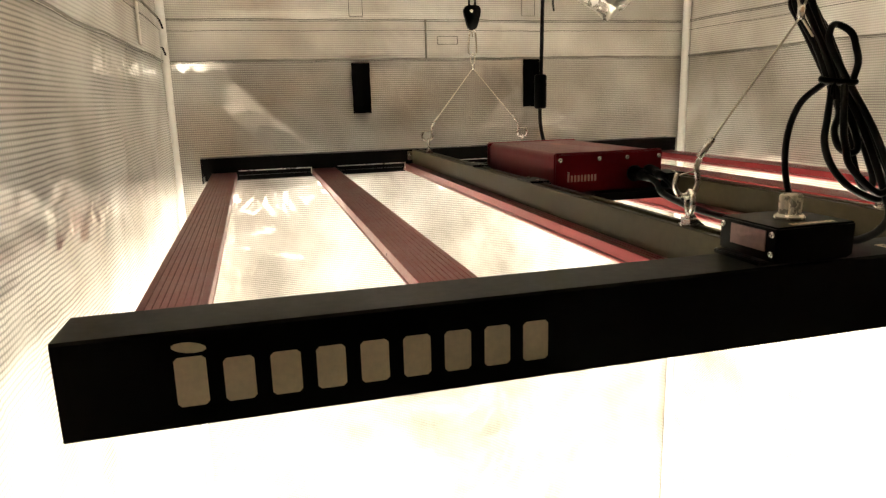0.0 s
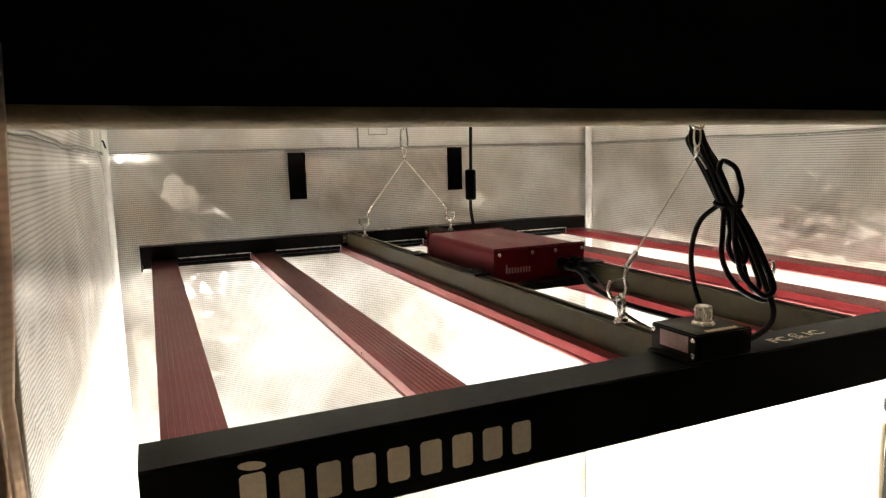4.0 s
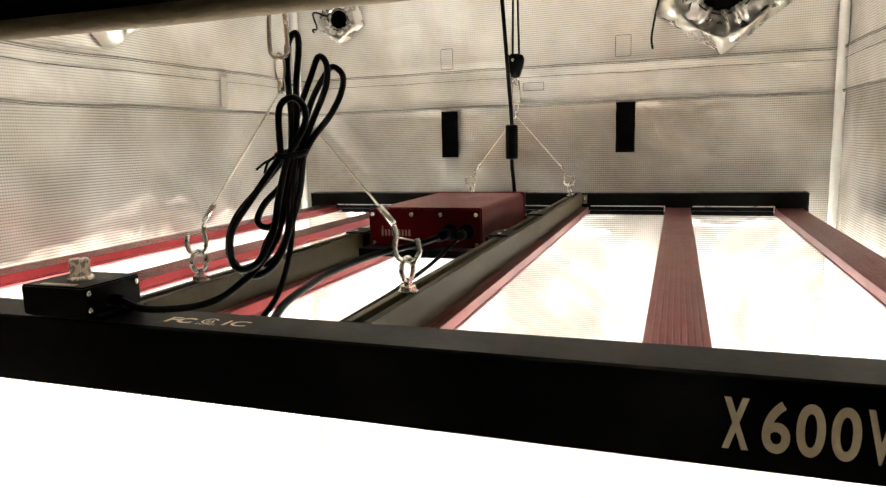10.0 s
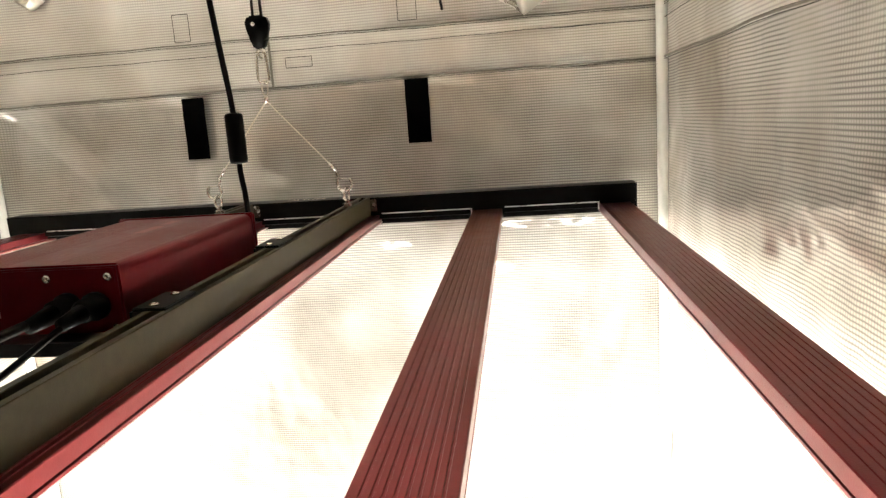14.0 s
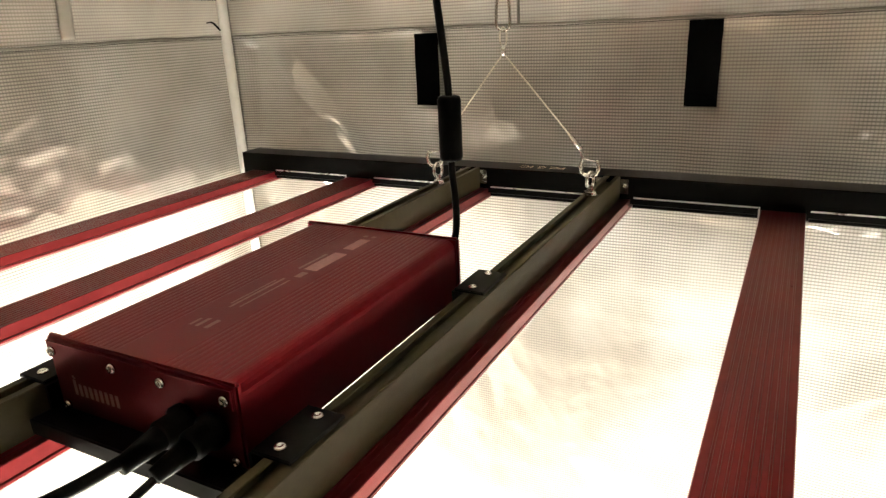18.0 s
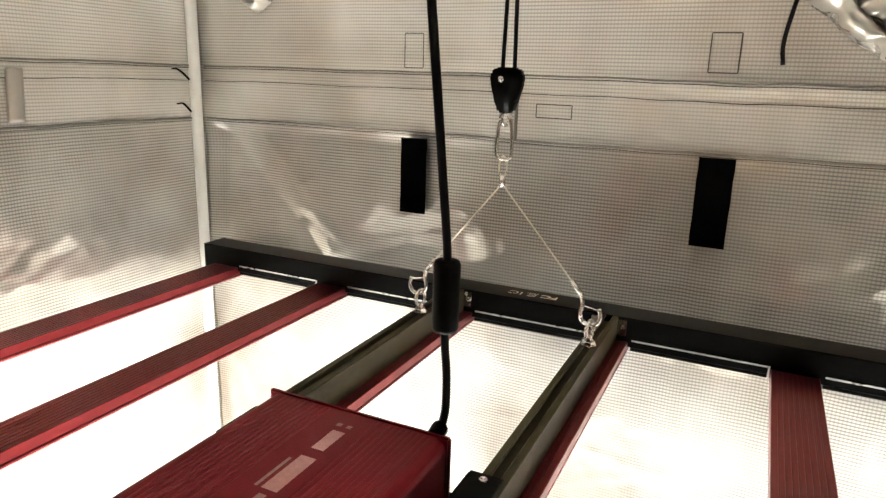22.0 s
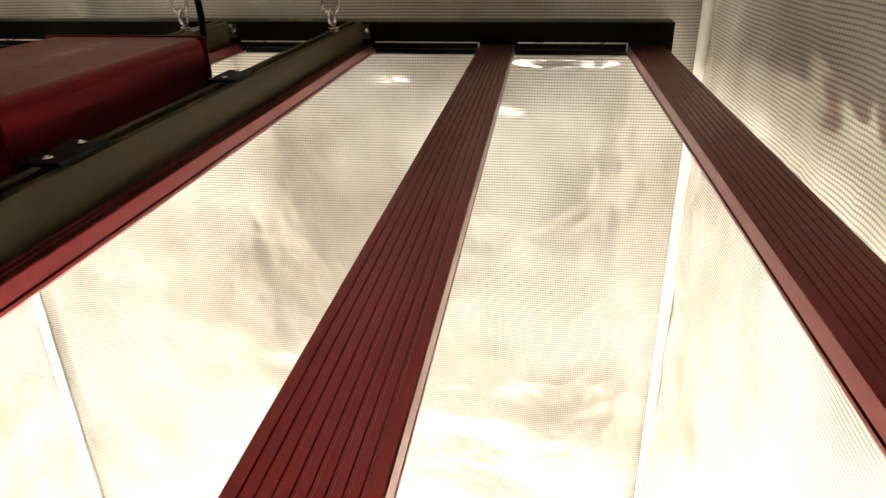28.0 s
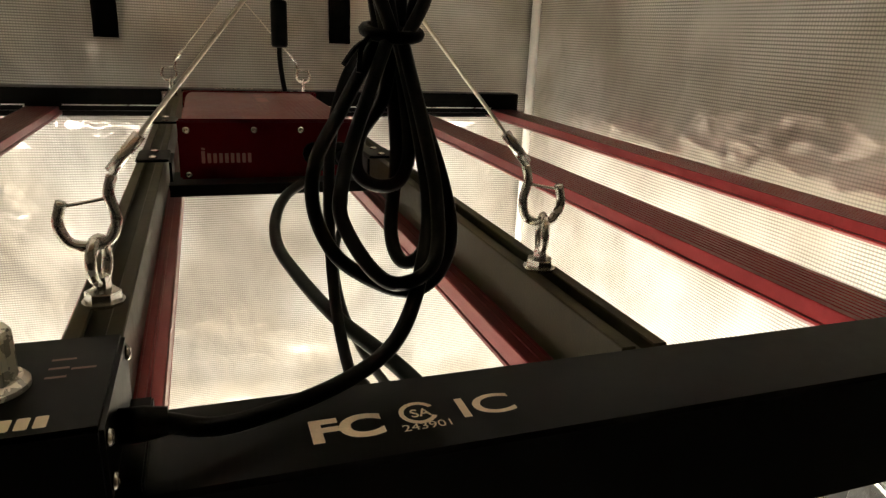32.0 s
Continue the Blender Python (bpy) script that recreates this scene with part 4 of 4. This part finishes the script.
# ---- cables ----
cord = thing("power_cord", (0.05, 0.61, 1.457), "black power cord with a ferrite block, rising from the driver", "power cord")
part("cable", tube(spline([(0.050, DY1 + 0.018, 1.457), (0.050, 0.630, 1.459), (0.048, 0.648, 1.472), (0.044, 0.657, 1.500), (0.0415, 0.657, 1.53), (0.0425, 0.655, 1.593), (0.040, 0.647, 1.66), (0.036, 0.634, 1.76), (0.032, 0.620, 1.86), (0.026, 0.61, TZ)], 8), 0.0033, 10), RUBBER, cord, "", True)
part("ferrite", lathe([(0.006, 0), (0.0095, 0.001), (0.0105, 0.004), (0.0105, 0.054), (0.0095, 0.057), (0.006, 0.058)], (0.042, 0.656, 1.535), "Z", 20), PLASTIC, cord, "black ferrite block", True)
part("strain_relief", tube([(0.050, DY1 + 0.012, 1.457), (0.049, 0.638, 1.463)], 0.0066, 12), PLASTIC, cord, "", True)

lead = thing("driver_lead", (0.036, DY0, 1.45), "thick black lead from the driver to the front rail", "cable")
part("cable", tube(spline([(0.036, DY0 - 0.017, 1.4545), (0.033, 0.295, 1.453), (0.022, 0.262, 1.450), (-0.003, 0.215, 1.447), (-0.016, 0.165, 1.444), (-0.020, 0.115, 1.441), (-0.014, 0.065, 1.439), (-0.004, 0.015, 1.437), (0.012, -0.030, 1.434), (0.022, -0.0645, 1.430)], 8), 0.0036, 10), RUBBER, lead, "", True)
part("plug", tube([(0.036, DY0 - 0.014, 1.4545), (0.0355, DY0 - 0.042, 1.452)], [0.0075, 0.005], 12), PLASTIC, lead, "", True)
lead = thing("signal_lead", (0.058, DY0, 1.45), "thin black lead from the driver to the front rail", "cable")
part("cable", tube(spline([(0.058, DY0 - 0.017, 1.4545), (0.055, 0.290, 1.447), (0.044, 0.240, 1.430), (0.026, 0.180, 1.413), (0.017, 0.120, 1.406), (0.014, 0.060, 1.404), (0.016, 0.000, 1.408), (0.022, -0.0645, 1.416)], 8), 0.0023, 8), RUBBER, lead, "", True)
part("plug", tube([(0.058, DY0 - 0.014, 1.4545), (0.0575, DY0 - 0.040, 1.452)], [0.007, 0.0045], 12), PLASTIC, lead, "", True)

bundle = thing("cable_bundle", (0.015, 0.0, 1.565), "coiled black dimmer cable tied in loops and hung from the carabiner", "cable coil")


def lean(x, z, off=0.0):
    """A point of the coil, which hangs in a plane that leans forward at its foot."""
    return (x, 0.006 + (z - 1.563) * (0.38 if z > 1.563 else 0.62) + off, z)


def strand(points, off, name="loop"):
    line = []
    for i, (x, z) in enumerate(points):
        if z < 1.56:
            x, z = 0.014 + (x - 0.014) * 0.92, 1.563 - (1.563 - z) * 0.91
        depth = off * min(1.0, max(0.25, (z - 1.563) / 0.06)) if off > 0.012 else off
        line.append(lean(x, z, depth + 0.0012 * math.sin(3.1 * i + 40 * off)))
    part(name, tube(spline(line, 8), 0.0027, 9), RUBBER, bundle, "", True)


# doubled end hooked over the carabiner
strand([(0.015, 1.562), (0.010, 1.592), (0.002, 1.622), (-0.003, 1.648), (-0.001, 1.660), (0.004, 1.661), (0.008, 1.648), (0.010, 1.620), (0.015, 1.592), (0.018, 1.562)], 0.002)
# loops above the tie
strand([(0.013, 1.560), (0.011, 1.591), (0.011, 1.626), (0.017, 1.643), (0.025, 1.636), (0.029, 1.617), (0.026, 1.591), (0.021, 1.562)], 0.021)
strand([(0.016, 1.560), (0.015, 1.604), (0.018, 1.629), (0.026, 1.635), (0.035, 1.627), (0.040, 1.612), (0.037, 1.593), (0.029, 1.574), (0.022, 1.560)], 0.033)
strand([(0.014, 1.562), (0.006, 1.591), (0.008, 1.603), (0.017, 1.607), (0.028, 1.600), (0.031, 1.588), (0.028, 1.576), (0.020, 1.562)], -0.011)
# loops below the tie
strand([(0.012, 1.562), (-0.009, 1.531), (-0.021, 1.513), (-0.024, 1.496), (-0.018, 1.480), (-0.005, 1.470), (0.010, 1.465), (0.023, 1.470), (0.031, 1.484), (0.031, 1.504), (0.025, 1.532), (0.019, 1.562)], 0.001)
strand([(0.013, 1.562), (-0.006, 1.524), (-0.013, 1.508), (-0.015, 1.494), (-0.006, 1.477), (0.005, 1.471), (0.019, 1.478), (0.024, 1.500), (0.022, 1.527), (0.018, 1.562)], -0.009)
strand([(0.019, 1.562), (0.011, 1.536), (-0.001, 1.521), (-0.004, 1.508), (0.003, 1.502), (0.014, 1.504), (0.020, 1.520), (0.020, 1.562)], 0.006)
strand([(0.021, 1.562), (0.028, 1.530), (0.027, 1.500), (0.022, 1.478), (0.012, 1.472), (0.008, 1.484), (0.015, 1.515), (0.017, 1.562)], 0.010)
part("tie", tube([lean(0.0165 + 0.0105 * math.cos(a), 1.563 + 0.002 * math.sin(a), 0.0125 * math.sin(a)) for a in np.linspace(0, 2 * math.pi, 21)[:-1]], 0.0026, 8, True), PLASTIC, bundle, "black twist tie", True)
part("tie_tail", tube(spline([lean(0.008, 1.563, -0.006), lean(0.002, 1.557, -0.008), lean(0.000, 1.548, -0.006)], 6), 0.0011, 6), PLASTIC, bundle)
part("tie_tail", tube(spline([lean(0.008, 1.561, -0.004), lean(0.000, 1.557, -0.008), lean(-0.006, 1.551, -0.010)], 6), 0.0011, 6), PLASTIC, bundle)
part("dimmer_lead", tube(spline([(BX1 + 0.01, -0.095, BZ0 + 0.012), (-0.058, -0.092, 1.4560), (-0.040, -0.085, 1.4545), (-0.020, -0.077, 1.4560), (-0.004, -0.070, 1.4610), (0.006, -0.062, 1.469), (0.015, -0.048, 1.481), (0.022, -0.032, 1.500), (0.022, -0.016, 1.528), (0.018, 0.004, 1.564)], 8), 0.0028, 10), RUBBER, bundle, "", True)
part("hanging_lead", tube(spline([(0.014, 0.012, 1.564), (0.004, 0.030, 1.545), (-0.003, 0.034, 1.515), (-0.005, 0.028, 1.480), (-0.006, 0.008, 1.447), (-0.006, -0.022, 1.430), (-0.004, -0.040, 1.424)], 8), 0.0027, 8), RUBBER, bundle, "", True)
part("connector", tube([(-0.0055, -0.026, 1.4285), (-0.0050, -0.032, 1.4262), (-0.0045, -0.040, 1.4242), (-0.0035, -0.058, 1.4205), (-0.0030, -0.0655, 1.4190)], [0.0036, 0.0062, 0.0066, 0.0066, 0.0055], 12), PLASTIC, bundle, "black cable connector", True)


# ---- duct ports with drawstring socks ----
def duct_port(at, axis, inward, r, seed, label, cordlen=0.0):
    """A gathered sleeve of silver film round an opening whose shade is a black disc."""
    p = thing("duct_port", at, label, "duct port", "duct ports")
    c = Vector(at)
    ux = Vector((1, 0, 0)) if axis == "X" else Vector((0, 1, 0))
    ud = Vector((0, inward, 0)) if axis == "X" else Vector((inward, 0, 0))
    bm = bmesh.new()
    rings, nseg = [], 120
    for k, (rr, dd) in enumerate(((1.08, 0.001), (1.01, 0.030), (0.94, 0.056), (0.87, 0.074), (0.83, 0.077), (0.80, 0.068), (0.77, 0.040), (0.73, 0.034), (0.69, 0.050), (0.63, 0.062), (0.56, 0.064), (0.49, 0.060), (0.42, 0.055), (0.36, 0.040))):
        calm = 0.55 if k < 6 else 1.0
        ring = []
        for i in range(nseg):
            a = 2 * math.pi * i / nseg
            w = noise.noise(Vector((math.cos(a) * 2.6 + seed, math.sin(a) * 2.6, k * 0.33)))
            w2 = 1 - 2.8 * abs(noise.noise(Vector((math.cos(a) * 3.6 + seed, math.sin(a) * 3.6, k * 0.26 + 3))))
            w3 = 1 - 2.4 * abs(noise.noise(Vector((math.cos(a) * 9 + seed, math.sin(a) * 9, k * 0.3 + 8))))
            pleat = 0.10 * math.sin(a * 11 + 3 * w) * min(1.0, k / 7)
            turn = (a - 1.5 * math.pi) % (2 * math.pi / 5) - math.pi / 5
            cornered = (math.cos(math.pi / 5) / math.cos(turn)) * 1.10
            cornered = 1 + (cornered - 1) * max(0.0, 1 - k / 8)
            q = r * rr * cornered * (1 + 0.05 * w + 0.05 * w2 * calm + 0.3 * pleat * calm)
            d = max(0.002, 0.62 * dd * r / 0.11 * (1 + 0.4 * w + (0.45 * w2 + 0.16 * w3) * calm + 3 * pleat * (k > 6)))
            droop = 0.10 * r * (k > 0) * (1 if math.sin(a) < 0 else 0.3)
            ring.append(bm.verts.new(c + ux * (q * math.cos(a)) + Vector((0, 0, q * math.sin(a) - droop)) + ud * d))
        rings.append(ring)
    for a, b in zip(rings, rings[1:]):
        for i in range(nseg):
            bm.faces.new((a[i], a[(i + 1) % nseg], b[(i + 1) % nseg], b[i]))
    part("sleeve", bm, SMOOTH_FOIL, p, "crumpled silver film sleeve", True)
    # flat black disc in place of the shade inside the sleeve
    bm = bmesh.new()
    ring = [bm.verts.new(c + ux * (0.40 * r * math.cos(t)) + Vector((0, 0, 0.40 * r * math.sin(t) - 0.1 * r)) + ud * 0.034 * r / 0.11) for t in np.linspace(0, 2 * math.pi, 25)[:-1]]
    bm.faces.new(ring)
    part("opening_shade", bm, CANVAS, p, "black disc for the shade in the sleeve opening")
    part("drawstring", tube([c + ux * (0.5 * r * math.cos(t)) + Vector((0, 0, 0.46 * r * math.sin(t) - 0.1 * r)) + ud * (0.042 * r / 0.11 + 0.004 * math.sin(5 * t)) for t in np.linspace(0, 2 * math.pi, 33)[:-1]], 0.0014, 6, True), ROPE, p, "black drawstring", True)
    if cordlen:
        s = c + ux * (-r * 1.02) + ud * 0.012
        part("drawstring_end", tube(spline([s + ux * r * 0.7 + ud * 0.03, s + Vector((0, 0, 0.01)) + ud * 0.03, s + Vector((0, 0, -0.02)) - ux * 0.008, s + Vector((0, 0, -cordlen * 0.75)) - ux * 0.020, s + Vector((0, 0, -cordlen)) - ux * 0.018], 6), 0.0024, 7), ROPE, p, "black drawstring end", True)
    return p


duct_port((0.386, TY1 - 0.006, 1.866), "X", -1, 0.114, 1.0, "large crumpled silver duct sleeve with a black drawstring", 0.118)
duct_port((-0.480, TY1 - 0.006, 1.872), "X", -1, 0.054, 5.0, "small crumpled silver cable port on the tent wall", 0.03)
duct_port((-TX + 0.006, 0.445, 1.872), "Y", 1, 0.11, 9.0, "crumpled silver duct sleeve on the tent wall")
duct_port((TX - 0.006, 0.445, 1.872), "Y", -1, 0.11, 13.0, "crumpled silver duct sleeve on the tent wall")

# ---- lower vent window on the side wall ----
vent = thing("vent_window", (TX - 0.030, 0.06, 0.95), "grey mesh vent window with a sagging silver flap on the tent side wall", "vent window")


def vent_sheet(y0, y1, top, low, x, bulge, ny=30, nz=10):
    """A hanging sheet on the side wall; top: its upper edge as a function of y."""
    bm = bmesh.new()
    rows = []
    for j in range(ny + 1):
        y = y0 + (y1 - y0) * j / ny
        zt = top(y)
        rows.append([bm.verts.new((x - bulge * math.sin(math.pi * k / nz) * math.sin(math.pi * j / ny) - 0.003 * noise.noise(Vector((y * 14, k * 0.5, 1))), y, zt + (low - zt) * k / nz)) for k in range(nz + 1)])
    for a, b in zip(rows, rows[1:]):
        for k in range(nz):
            bm.faces.new((a[k], a[k + 1], b[k + 1], b[k]))
    return bm


def sag(y):
    return 1.160 - 0.042 * min(1.0, max(0.0, (0.188 - y) / 0.13)) ** 0.8


part("lining", vent_sheet(0.185, -0.150, lambda y: 1.174, 1.08, TX - 0.026, 0.002), FOIL_Y, vent, "pale silver lining", True)
part("mesh_panel", vent_sheet(0.159, -0.150, sag, 0.945, TX - 0.034, 0.010), POCKET, vent, "grey woven mesh panel", True)
part("mesh_strip", vent_sheet(0.183, 0.1595, sag, 0.945, TX - 0.034, 0.003, 6), MESH, vent, "darker gathered mesh edge", True)
part("panel_binding", tube([(TX - 0.038, y, sag(y) + 0.001) for y in np.linspace(0.183, -0.148, 30)], 0.0018, 6), SMOOTH_FOIL, vent, "silver bound edge", True)
part("top_band", box(TX - 0.038, TX - 0.029, -0.15, 0.189, 1.175, 1.198, 0.002), MESH, vent, "grey hook tape band")
part("side_binding", tube([(TX - 0.034, 0.1870 + 0.0015 * math.sin(z * 30), z) for z in np.linspace(0.945, 1.160, 14)], 0.0038, 8), HEM, vent, "brown bound edge", True)
